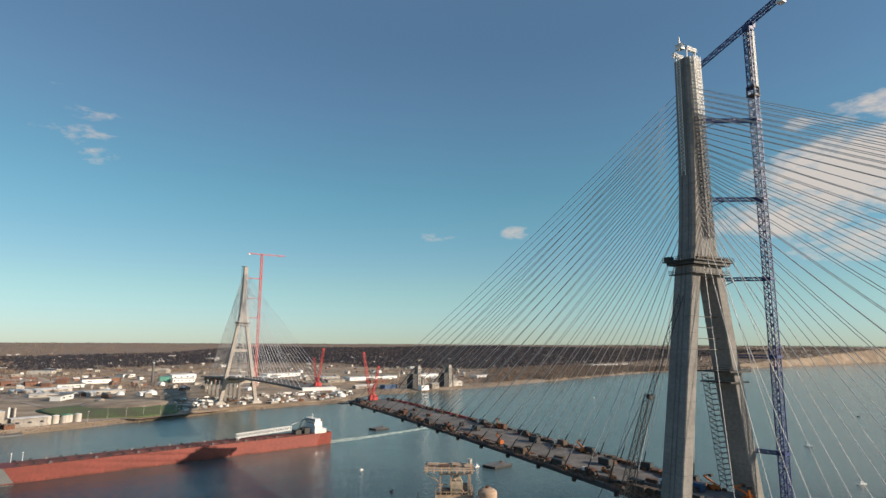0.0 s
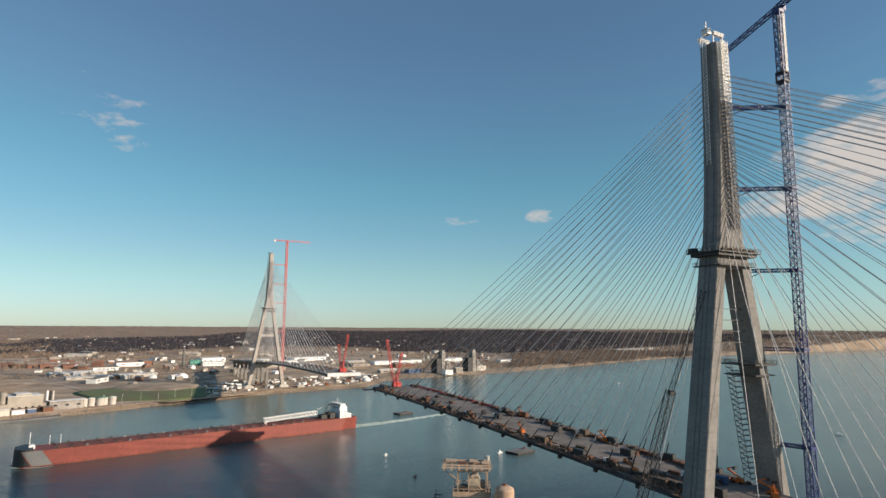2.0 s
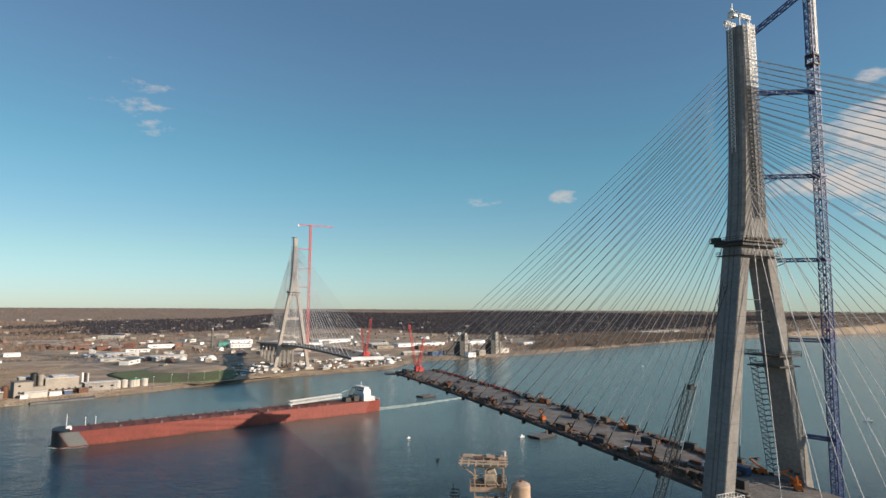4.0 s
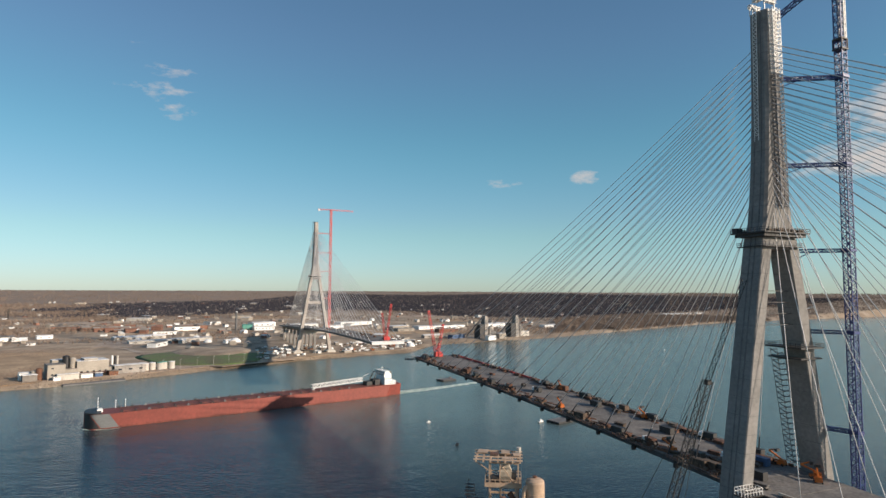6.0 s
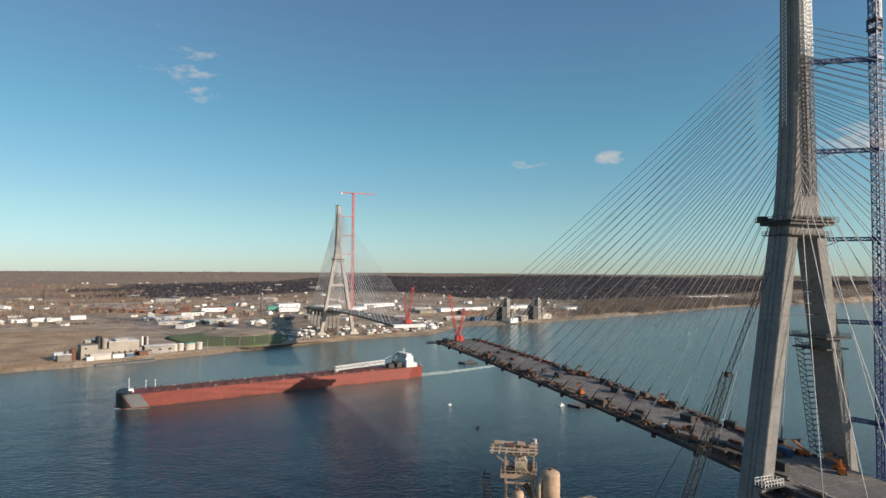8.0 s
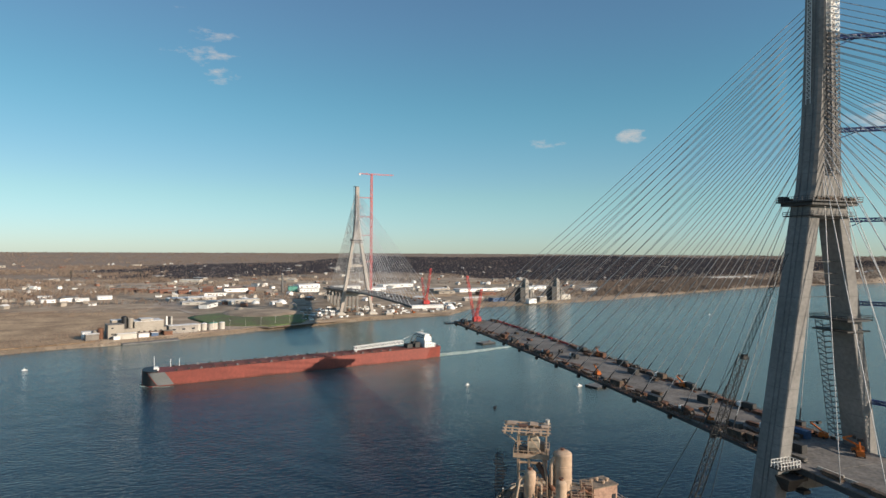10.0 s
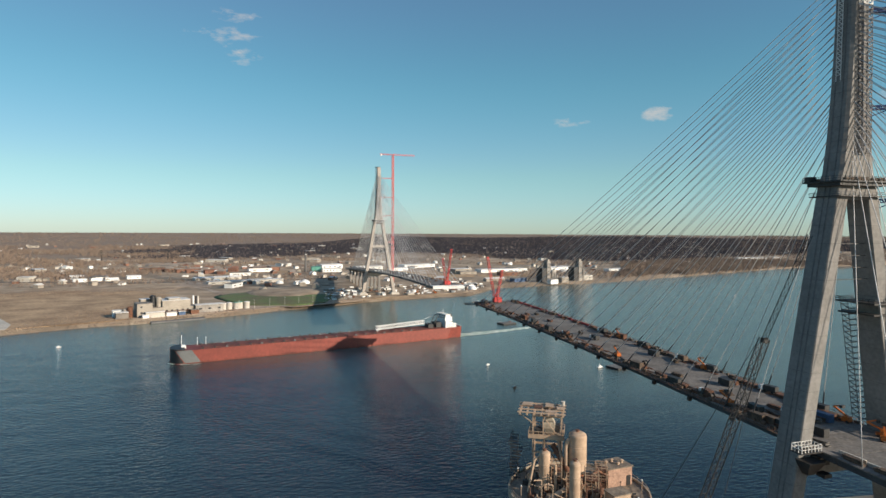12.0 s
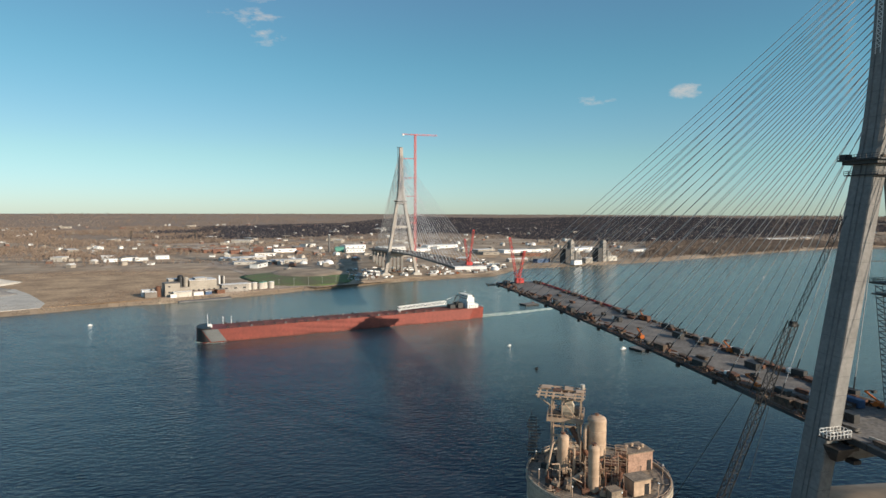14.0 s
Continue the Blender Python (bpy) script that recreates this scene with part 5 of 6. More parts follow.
def factory():
    f = thing("factory", "tan clad riverside factory with tall blocks", "factory", at=(*fpos(0, 0), LAND_Z), turn=FA)
    f.scale = (0.81, 0.85, 0.74)
    for u0, u1, v0, v1, h in ((0, 22, 0, 26, 23), (22, 40, 6, 30, 14), (38, 80, 8, 40, 25), (10, 34, 28, 44, 27), (48, 66, 12, 34, 28), (80, 92, 12, 34, 12)):
        part("block", Build().box(((u0 + u1) / 2, (v0 + v1) / 2, h / 2 - 0.5), (u1 - u0, v1 - v0, h + 1)), TAN_WALL, f)
        part("flat_roof", Build().box(((u0 + u1) / 2, (v0 + v1) / 2, h + 0.35), (u1 - u0 + 0.6, v1 - v0 + 0.6, 0.5)), ROOF_WHITE if h > 24 else ROOF_GREY, f)
    for u0, z, w in ((6, 8, 3), (14, 8, 3), (6, 18, 3), (26, 6, 4), (33, 6, 4), (44, 8, 3), (52, 8, 3), (60, 8, 3), (68, 8, 3), (76, 8, 3)):
        part("window", Build().box((u0, -0.06 if u0 < 22 else (5.94 if u0 < 40 else 7.94), z), (w, 0.2, 2.2)), GLASS, f)
    for u, v, r, h, m in ((26, 20, 4.6, 34, BLACK), (34, 16, 4.2, 31, TAN_WALL), (-8, 12, 4, 18, RUST), (-13, 18, 4.5, 14, TAN_WALL)):
        part("round_bin", Build().lathe((u, v, -0.5), [(r, 0), (r, h), (r * 0.6, h + 1.2), (0.2, h + 1.8)], 20), m, f)
    for u, h, m in ((90, 29, WHITE), (94, 28, BLACK), (97.5, 28, CONCRETE_PALE)):
        part("flue", Build().tube((u, 30, 0), (u, 30, h), 1.6, 1.5, 14), m, f)
    part("pipe_rack", Build().truss((40, 3, 6), (82, 5, 6), 3, 2.4, 12, 0.4, 0.25), RUST, f)
    return f


factory()
building(*fpos(110, 14), 36, 14, 9.5, WORKS_GREY, ROOF_WHITE, "pale grey riverside shed with open bays", FA, windows=3)
for i in range(5):
    x, y = fpos(135 + i * 11 - (4 if i > 2 else 0), 16 + 3 * (i % 2))
    t = thing("storage_tank", "pale round storage tank beside the factory", "tank", "factory tanks", (x, y, LAND_Z))
    part("shell", Build().lathe((0, 0, -0.4), [(3.9, 0), (3.9, 9.6)], 22), CONCRETE_PALE, t)
    part("tank_roof", Build().lathe((0, 0, 9.2), [(4.1, 0), (4.1, 0.3), (0.3, 1.2)], 22), GREEN_ROOF if i in (2, 3) else ROOF_WHITE, t)
for u, v, sx, sy, h, m in ((24, -6, 22, 7, 6, CONCRETE_PALE), (48, -4, 12, 6, 4, WHITE), (64, -3, 8, 5, 4, BLUE_BOX), (10, -8, 7, 5, 3.5, WHITE), (84, 0, 10, 8, 5, RUST), (-20, 8, 14, 10, 7, ROOF_GREY), (-24, 26, 10, 9, 8, WHITE)):
    building(*fpos(u, v), sx, sy, h, m, ROOF_WHITE if m is not RUST else ROOF_GREY, "small shed at the foot of the factory", FA, "shed")
b = Build().box((0, 0, -0.3), (64, 14, 3.6))
single("quay", b, CONCRETE_DARK, "dark quay edge below the factory", "quay", at=(*fpos(52, -30), 0.2), turn=FA, kind="structure")

# stack, green roofed hall, cement works with silo blocks, long sheds
t = thing("chimney_stack", "tall grey chimney stack behind the green hall", "chimney", at=(-86, 1432, LAND_Z))
part("shaft", Build().tube((0, 0, -1), (0, 0, 47), 3.2, 2.2, 14), CONCRETE_DARK, t)
part("rim", Build().tube((0, 0, 46.5), (0, 0, 48), 2.5, 2.5, 14), WHITE, t)
building(-58, 1450, 24, 24, 13, GREEN_ROOF, GREEN_ROOF, "green clad industrial hall")
building(-18, 1430, 50, 26, 9, WHITE, ROOF_WHITE, "white industrial hall beside the green hall", windows=6)


def cement_works(x, y, flip, label):
    t = thing("cement_works", label, "industrial works", "cement works", (x, y, LAND_Z), 0.3)
    part("tower_block", Build().box((0, 0, 22), (10, 13, 46)), WORKS_GREY, t)
    # shade of the left-hand faces is put into the block's and gallery's dark colour
    part("side_block", Build().box((-12, 4, 15), (13, 18, 32)), DARK_STEEL, t, "lower block with left-face shade in its colour")
    part("conveyor_gallery", Build().bar((-46, 8, 4), (-4, 2, 44), 3.6), DARK_STEEL, t)
    for k in range(3):
        part("round_bin", Build().lathe((14 + 9 * k, -2 + 2 * k, -0.5), [(3.6, 0), (3.6, 24 - 6 * k), (1.2, 27 - 6 * k)], 18), WORKS_GREY, t)
    part("penthouse", Build().box((1, 0, 46.5), (7, 9, 4)), WORKS_GREY, t)
    part("stack", Build().tube((-5, 3, 48), (-5, 3, 66), 1.0, 0.8, 10), DARK_STEEL, t)
    for k in range(5):
        part("window", Build().box((0, -6.6, 8 + 8 * k), (6, 0.2, 1.4)), GLASS, t)
    return t


cement_works(404, 1010, 1, "pale cement works tower with conveyor in shade colour")
cement_works(492, 1028, -1, "second pale cement works tower with conveyor in shade colour")
for x, y, sx, sy, h, m, lb in ((400, 974, 22, 11, 8, WHITE, "white shed at the cement works"), (440, 1002, 20, 13, 10, TAN_WALL, "white shed at the cement works"), (515, 1040, 34, 18, 10, CONCRETE_PALE, "pale shed at the cement works"),
                               (345, 1030, 40, 14, 8, BLUE_BOX, "blue grey shed near the cement works"), (300, 1060, 50, 12, 6, ROOF_GREY, "long grey shed near the cement works"),
                               (430, 1330, 150, 34, 8, WHITE, "very long white warehouse"), (620, 1370, 110, 40, 8, WHITE, "long white warehouse"), (250, 1560, 110, 36, 9, WHITE, "long white warehouse"),
                               (90, 1500, 80, 34, 9, WHITE, "white warehouse beyond the far tower"), (160, 1420, 50, 26, 8, WHITE, "white warehouse beyond the far tower"), (-10, 1560, 70, 30, 12, WHITE, "white warehouse"), (760, 1290, 70, 20, 6, WHITE, "low white shed by the wood"),
                               (-262, 1130, 80, 20, 5, CONCRETE_PALE, "long low warehouse with pale roof"), (-190, 1150, 76, 22, 6, CONCRETE_PALE, "long low warehouse with pale roof"), (-290, 1230, 100, 22, 6, CONCRETE_PALE, "long low warehouse"), (-560, 1240, 26, 15, 6, WHITE, "white shed beside the field"),
                               (-505, 1262, 26, 14, 6, WHITE, "white shed beside the field"), (-470, 1300, 28, 14, 6, WHITE, "white shed beside the field"), (-590, 1330, 26, 14, 6, WHITE, "white shed beside the field"), (1700, 1720, 260, 30, 10, WHITE, "long pale riverside terminal shed")):
    building(x, y, sx, sy, h, m, ROOF_WHITE if m is not BLUE_BOX else ROOF_GREY, lb + " on the far bank", random.uniform(0.1, 0.5), gable=random.choice((0, 2.5)), windows=4 if sx > 50 else 2)
for x, y, s in ((-110, 1085, 11), (-40, 1180, 9), (-160, 1105, 8), (-180, 1190, 9), (188, 892, 8)):
    b = Build()
    b.lathe((0, 0, -0.3), [(s, 0), (s * 0.95, s * 0.3), (s * 0.75, s * 0.6), (s * 0.4, s * 0.82), (0.1, s * 0.9)], 20)
    single("storage_dome", b, WHITE, "white storage dome on the building site", "dome", "storage domes", at=(x, y, LAND_Z + 0.3), smooth=True)

# brick quarter
for k in range(36):
    q = (k % 9) / 8
    x, y = -500 + 200 * q + 12 * (k // 9) + random.uniform(-7, 7), 1590 - 190 * q + (k // 9) * 40 + random.uniform(-9, 9)
    building(x, y, random.uniform(12, 24), random.uniform(10, 16), random.uniform(5, 9), BRICK, ROOF_GREY if random.random() < 0.5 else BRICK, "red brick town building", random.uniform(-0.2, 0.4), "brick_building", random.uniform(2, 4), 4, group="brick quarter")

# scattered houses and sheds over the far plain
def land_at(x, y):
    return float(ground_height(np.array([x]), np.array([y]))[0])


placed = 0
while placed < 420:
    r, a = 1100 + 2400 * random.random() ** 1.5, radians(random.uniform(-32, 58))
    x, y = CENTRE[0] + r * math.sin(a), CENTRE[1] + r * math.cos(a)
    if y < np.interp(x, [p[0] for p in FAR_SHORE], [p[1] for p in FAR_SHORE]) + 220 or (y < 1100 and x < -250):
        continue
    big = random.random() < 0.16
    sx, sy, h = (random.uniform(24, 70), random.uniform(16, 30), random.uniform(6, 10)) if big else (random.uniform(9, 16), random.uniform(8, 12), random.uniform(4, 7))
    wall = random.choice((WHITE, TAN_WALL, TAN_WALL, CONCRETE_PALE, BRICK))
    building(x, y, sx, sy, h, wall, random.choice((ROOF_WHITE, ROOF_GREY, ROOF_GREY, TAN_WALL)), "low pale warehouse on the far plain" if big else "small house on the far plain", random.uniform(0, 3.1),
             "warehouse" if big else "house", 0 if big else 3, 2 if big else 0, group="far plain buildings", z=land_at(x, y))
    placed += 1


# ---- vehicles, cabins and materials ----
def truck(at, turn, paint, label):
    t = thing("truck", label, "truck", "site vehicles", at, turn)
    part("cargo_body", Build().box((-1.2, 0, 1.9), (5.4, 2.4, 2.2)), paint, t)
    part("cab", Build().box((2.7, 0, 1.6), (1.9, 2.3, 2.0)).box((3.7, 0, 1.2), (0.6, 2.2, 1.0)), WHITE, t)
    part("windscreen", Build().box((3.68, 0, 2.1), (0.08, 2.0, 0.7)), GLASS, t)
    for x in (-2.6, 2.4):
        for y in (-1.05, 1.05):
            part("wheel", Build().tube((x, y - 0.18, 0.5), (x, y + 0.18, 0.5), 0.5, n=10), RUBBER, t)
    return t


def cabin(at, turn, paint, label):
    t = thing("site_cabin", label, "cabin", "site cabins", at, turn)
    # corrugated side walls and plain ends in one shell
    side = [(-3.3 + 6.6 * i / 32, -1.25 - 0.07 * (i % 4 in (1, 2))) for i in range(33)]
    ring = side + [(-x, -y) for x, y in side]
    part("body", Build().rings([[(x, y, z) for x, y in ring] for z in (0.0, 2.7)]), paint, t)
    part("roof", Build().box((0, 0, 2.76), (6.7, 2.7, 0.12)), paint, t)
    part("door", Build().box((2, -1.33, 1.1), (0.9, 0.06, 2.0)), GLASS, t)
    return t


def lumber(at, turn, material, label):
    t = thing("lumber_stack", label, "material stack", "stacked materials", at, turn)
    for k in range(4):
        part("board_layer", Build().box((random.uniform(-0.2, 0.2), 0, 0.2 + 0.35 * k), (random.uniform(4, 6.5), random.uniform(1.4, 2.2), 0.28), random.uniform(-0.04, 0.04)), material, t)
    return t


def lift(at, turn, label):
    t = thing("boom_lift", label, "boom lift", "boom lifts", at, turn)
    part("chassis", Build().box((0, 0, 0.9), (3.6, 2.3, 0.9)).box((-0.6, 0, 1.7), (2.2, 2.0, 0.9)), ORANGE, t)
    part("boom", Build().bar((-1, 0, 2.0), (4.5, 0, 4.6), 0.55).bar((4.5, 0, 4.6), (1.5, 0, 5.6), 0.45), ORANGE, t)
    part("basket", Build().box((1.3, 0, 5.3), (1.0, 1.8, 1.0)), DARK_STEEL, t)
    for x in (-1.3, 1.3):
        for y in (-1.1, 1.1):
            part("wheel", Build().tube((x, y - 0.2, 0.5), (x, y + 0.2, 0.5), 0.52, n=10), RUBBER, t)
    return t


def drum(at, turn, label):
    t = thing("cable_drum", label, "cable drum", "cable drums", at, turn)
    for y in (-0.8, 0.8):
        part("flange", Build().tube((0, y - 0.08, 1.3), (0, y + 0.08, 1.3), 1.3, n=16), TIMBER, t)
    part("winding", Build().tube((0, -0.7, 1.3), (0, 0.7, 1.3), 0.95, n=16), DARK_STEEL, t)
    return t


# clutter on the near deck, denser along its edges and near the tower
for k in range(135):
    y = random.choice((random.uniform(-8, 60), random.uniform(10, 312), random.uniform(10, 312)))
    edge = random.random() < 0.86
    x = random.choice((-1, 1)) * random.uniform(12.8, 16.4) if edge else random.uniform(-10, 10)
    at = (x, y, deck_z(y))
    turn = math.pi / 2 + random.uniform(-0.2, 0.2)
    c = random.random()
    if abs(y - 306) < 9 and abs(x) < 9:
        continue
    if c < 0.66:
        lumber(at, turn, random.choice((TIMBER, TIMBER, RUST, RUST)), "stack of timber and steel on the bridge deck")
    elif c < 0.75:
        cabin(at, turn, random.choice((RUST, TIMBER, DARK_STEEL)), "corrugated site container on the bridge deck")
    elif c < 0.84:
        truck(at, turn, random.choice((DARK_STEEL, DARK_STEEL, RUST, TIMBER)), "small work truck parked on the bridge deck")
    elif c < 0.90:
        drum(at, turn, "timber cable drum standing on the bridge deck")
    elif c < 0.97:
        lumber(at, turn, DECK_TOP, "grey precast blocks stacked on the bridge deck")
    else:
        lift(at, turn, "orange boom lift on the bridge deck")
lift((13.5, -3.5, deck_z(-3)), 2.4, "orange boom lift beside the tower leg")
lift((10.5, -6.5, deck_z(-6)), 0.7, "orange boom lift beside the tower leg")
cabin((8, 14, deck_z(14)), 1.6, BLUE_BOX, "blue site container beside the tower leg")
cabin((-2, 18, deck_z(18)), 1.5, RUST, "rusty site container beside the tower leg")

# edge formwork and walkway platforms hung along the deck edges
for s in (-1, 1):
    for k in range(40):
        y = 6 + k * 7.8
        if s < 0 and 0.25 < (k % 13) / 13 < 0.36:
            continue
        t = thing("edge_formwork", "rough timber formwork and walkway on the deck edge", "formwork", "deck edge formwork", (s * HALF, y, deck_z(y)))
        tilt = (deck_z(y + 3.6) - deck_z(y - 3.6)) / 7.2
        part("walkway", Build().add([(s * 0.02, -3.7, -0.35 - 3.7 * tilt), (s * 1.7, -3.7, -0.35 - 3.7 * tilt), (s * 1.7, 3.7, -0.35 + 3.7 * tilt), (s * 0.02, 3.7, -0.35 + 3.7 * tilt),
                                            (s * 0.02, -3.7, -0.2 - 3.7 * tilt), (s * 1.7, -3.7, -0.2 - 3.7 * tilt), (s * 1.7, 3.7, -0.2 + 3.7 * tilt), (s * 0.02, 3.7, -0.2 + 3.7 * tilt)],
                                           [(3, 2, 1, 0), (4, 5, 6, 7), (0, 1, 5, 4), (1, 2, 6, 5), (2, 3, 7, 6), (3, 0, 4, 7)]), TIMBER, t)
        b = Build()
        for i in range(5):
            b.bar((s * 1.65, -3.5 + i * 1.75, -0.3), (s * 1.65, -3.5 + i * 1.75, 0.95), 0.1)
        b.bar((s * 1.65, -3.6, 0.9 - 3.6 * tilt), (s * 1.65, 3.6, 0.9 + 3.6 * tilt), 0.1)
        part("guard_rail", b, RUST, t)
        for i in range(random.randint(2, 5)):
            yy = random.uniform(-3.2, 3.2)
            part("form_panel", Build().box((-s * random.uniform(0.2, 0.9), yy, 0.5 + yy * tilt), (random.uniform(0.3, 1.2), random.uniform(0.8, 2.4), random.uniform(0.7, 1.5)), random.uniform(-0.2, 0.2)), TIMBER, t)
        if k % 3 == 0:
            part("hanger_bracket", Build().box((s * 0.6, 0, -2.4), (1.6, 1.2, 1.6)).bar((s * 1.4, 0, -0.4), (s * 0.4, 0, -3.6), 0.2), DARK_STEEL, t)
for k in range(60):
    y, x = 8 + 5.1 * k, (-11.6 if k % 3 else -14.2) + random.uniform(-0.5, 0.5)
    b = Build()
    for i in range(5):
        b.box((-0.8 + 0.4 * i, 0, 0.12 + 0.05 * (i % 2)), (0.22, random.uniform(3, 4.8), 0.2))
    single("rebar_mat", b, RUST, "rusty reinforcing bars laid along the deck", "reinforcing bars", "reinforcing bars", at=(x, y, deck_z(y) - 0.02))
    if k % 2:
        single("rebar_mat", b, RUST, "rusty reinforcing bars laid along the deck", "reinforcing bars", "reinforcing bars", at=(13.4 + random.uniform(-0.6, 0.6), y, deck_z(y) - 0.02))
# low red barrier near the far end of the near deck
for k in range(14):
    y = 180 + k * 9.4
    single("deck_barrier", Build().box((0, 0, 0.5), (0.5, 8.6, 1.0)).box((0, 0, 1.05), (0.25, 8.6, 0.2)), RED, "red safety barrier along the deck edge", "barrier", "deck barriers", at=(16.6, y, deck_z(y)))
for k in range(12):
    y = -14 - k * 9
    for x in (-13.5,):
        single("parapet", Build().box((0, 0, 0.55), (0.6, 8.7, 1.1)), CONCRETE_PALE, "pale concrete parapet block on the approach", "parapet", "approach parapets", at=(x, y, deck_z(y)))
for k in range(22):
    y = random.uniform(-100, -14)
    lumber((random.uniform(-16, -14.4), y, deck_z(y)), 1.57, random.choice((RUST, TIMBER)), "rusty formwork stack beside the approach parapet")
for k in range(26):
    y = random.uniform(470, 840)
    lumber((random.uniform(-14, 14), y, deck_z(y)), 1.57, random.choice((RUST, TIMBER, WHITE)), "material stack on the far bridge deck")

# building site round the far tower
for k in range(300):
    x = random.uniform(-95, 240)
    y = np.interp(x, [p[0] for p in FAR_SHORE], [p[1] for p in FAR_SHORE]) + random.uniform(26, 200)
    if abs(abs(x) - 27) < 12 and abs(y - SPAN) < 14:
        continue
    if abs(abs(x) - 11) < 6 and y > 890:
        continue
    c = random.random()
    turn = random.uniform(0, 3.1)
    z = LAND_Z + 0.25
    if c < 0.4:
        cabin((x, y, z), turn, random.choice((WHITE, WHITE, TAN_WALL, TAN_WALL, RUST)), "small site cabin near the far tower")
    elif c < 0.6:
        truck((x, y, z), turn, random.choice((WHITE, WHITE, TAN_WALL)), "white truck on the far building site")
    elif c < 0.72:
        building(x, y, random.uniform(7, 15), random.uniform(4, 7), random.uniform(2.8, 4.2), random.choice((WHITE, TAN_WALL)), random.choice((ROOF_WHITE, ROOF_WHITE, ROOF_GREY)), "low white site shed near the far tower", turn, "shed", group="site sheds")
    elif c < 0.97:
        lumber((x, y, z), turn, random.choice((RUST, TIMBER, CONCRETE_PALE)), "stacked building materials near the far tower")
    else:
        lift((x, y, z), turn, "orange machine on the far building site")

# light poles along the mound and bank
for k in range(11):
    x = -245 + k * 21
    y = np.interp(x, [p[0] for p in FAR_SHORE], [p[1] for p in FAR_SHORE]) + 24 + 6 * (k % 2)
    t = thing("light_pole", "thin pale light pole along the far bank", "light pole", "bank light poles", (x, y, LAND_Z - 0.5))
    part("pole", Build().tube((0, 0, 0), (0, 0, 13), 0.22, 0.12, 6), CONCRETE_PALE, t)
    part("lamp_head", Build().box((0.6, 0, 13), (1.5, 0.4, 0.25)), WHITE, t)
for k in range(5):
    x, y = -700 + k * 190, 2000 + 60 * k
    t = thing("lattice_pylon", "grey lattice power pylon on the plain", "pylon", "power pylons", (x, y, land_at(x, y)))
    part("mast", Build().truss((0, 0, -0.5), (0, 0, 42), 3.5, 3.5, 10, 0.5, 0.3), DARK_STEEL, t)
    part("cross_arm", Build().box((0, 0, 34), (16, 0.8, 0.8)).box((0, 0, 40), (12, 0.8, 0.8)), DARK_STEEL, t)

# ---- boats ----
def boat(x, y, s, turn, label, house=True):
    t = thing("small_boat", label, "boat", "small boats", (x, y, 0), turn)
    t.scale = (1, 1, s / 9)
    part("hull", Build().rings([[(s * px, s * py * k, z) for px, py in ((-0.5, -0.16), (0.1, -0.17), (0.36, -0.1), (0.5, 0), (0.36, 0.1), (0.1, 0.17), (-0.5, 0.16))] for k, z in ((0.7, -0.4), (1, 0.3), (1.08, 1.0))]), WHITE if house else DARK_STEEL, t)
    if house:
        part("cabin", Build().rings([rect(-0.05 * s, 0, 0.18 * s, 0.11 * s, 1.0), rect(-0.06 * s, 0, 0.14 * s, 0.09 * s, 2.8)]), WHITE, t)
        part("window", Build().box((0.09 * s, 0, 2.0), (0.1, 0.16 * s, 0.7)), GLASS, t)
        part("mast", Build().bar((-0.1 * s, 0, 2.7), (-0.1 * s, 0, 4.6), 0.12), WHITE, t)
    else:
        part("engine", Build().box((-0.4 * s, 0, 1.2), (0.1 * s, 0.12 * s, 0.8)), BLACK, t)
    return t


boat(-5, 318, 4.2, 0.4, "small white motor boat on the river")
boat(-12, 245, 6, 1.0, "small dark open boat on the river", False)
boat(84, 284, 6.5, 0.2, "white work boat beside the deck barge")
boat(-381, 501, 4.5, 0.3, "small white motor boat near the far bank")
for x, y in ((678, 856), (435, 208), (760, 313), (300, 97), (620, 700)):
    boat(x, y, 8, random.uniform(0, 3), "small boat far out on the wide river", random.random() < 0.5)
for x, y, w2 in ((101, 279, 22), (99, 520, 20)):
    t = thing("work_barge", "flat dark work barge moored below the deck", "barge", "work barges", (x, y, 0), 0.25)
    part("hull", Build().rings([rect(0, 0, w2 * 0.46, 6.4, -0.8), rect(0, 0, w2 * 0.5, 7, 0.4), rect(0, 0, w2 * 0.5, 7, 1.6)]), DARK_STEEL, t)
    part("deck", Build().box((0, 0, 1.68), (w2 * 0.96, 13, 0.15)), CONCRETE_DARK, t)
    part("winch", Build().box((w2 * 0.36, 2, 2.4), (1.8, 1.6, 1.4)), RUST, t)
t = thing("end_platform", "dark work platform hung from the deck end", "work platform", at=(-17, DECK_END + 3.2, deck_z(DECK_END) - 2.6))
part("floor_plate", Build().box((0, 0, 0), (16, 6.2, 0.5)), DARK_STEEL, t)
b = Build()
railing(b, [(-8, -3), (8, -3), (8, 3), (-8, 3)], 0.2, 1.3, 0.12)
part("guard_rail", b, DARK_STEEL, t)
for x in (-7.4, 7.4):
    part("hanger", Build().bar((x, -2.9, 0), (x, -3.6, 2.3), 0.35), DARK_STEEL, t)

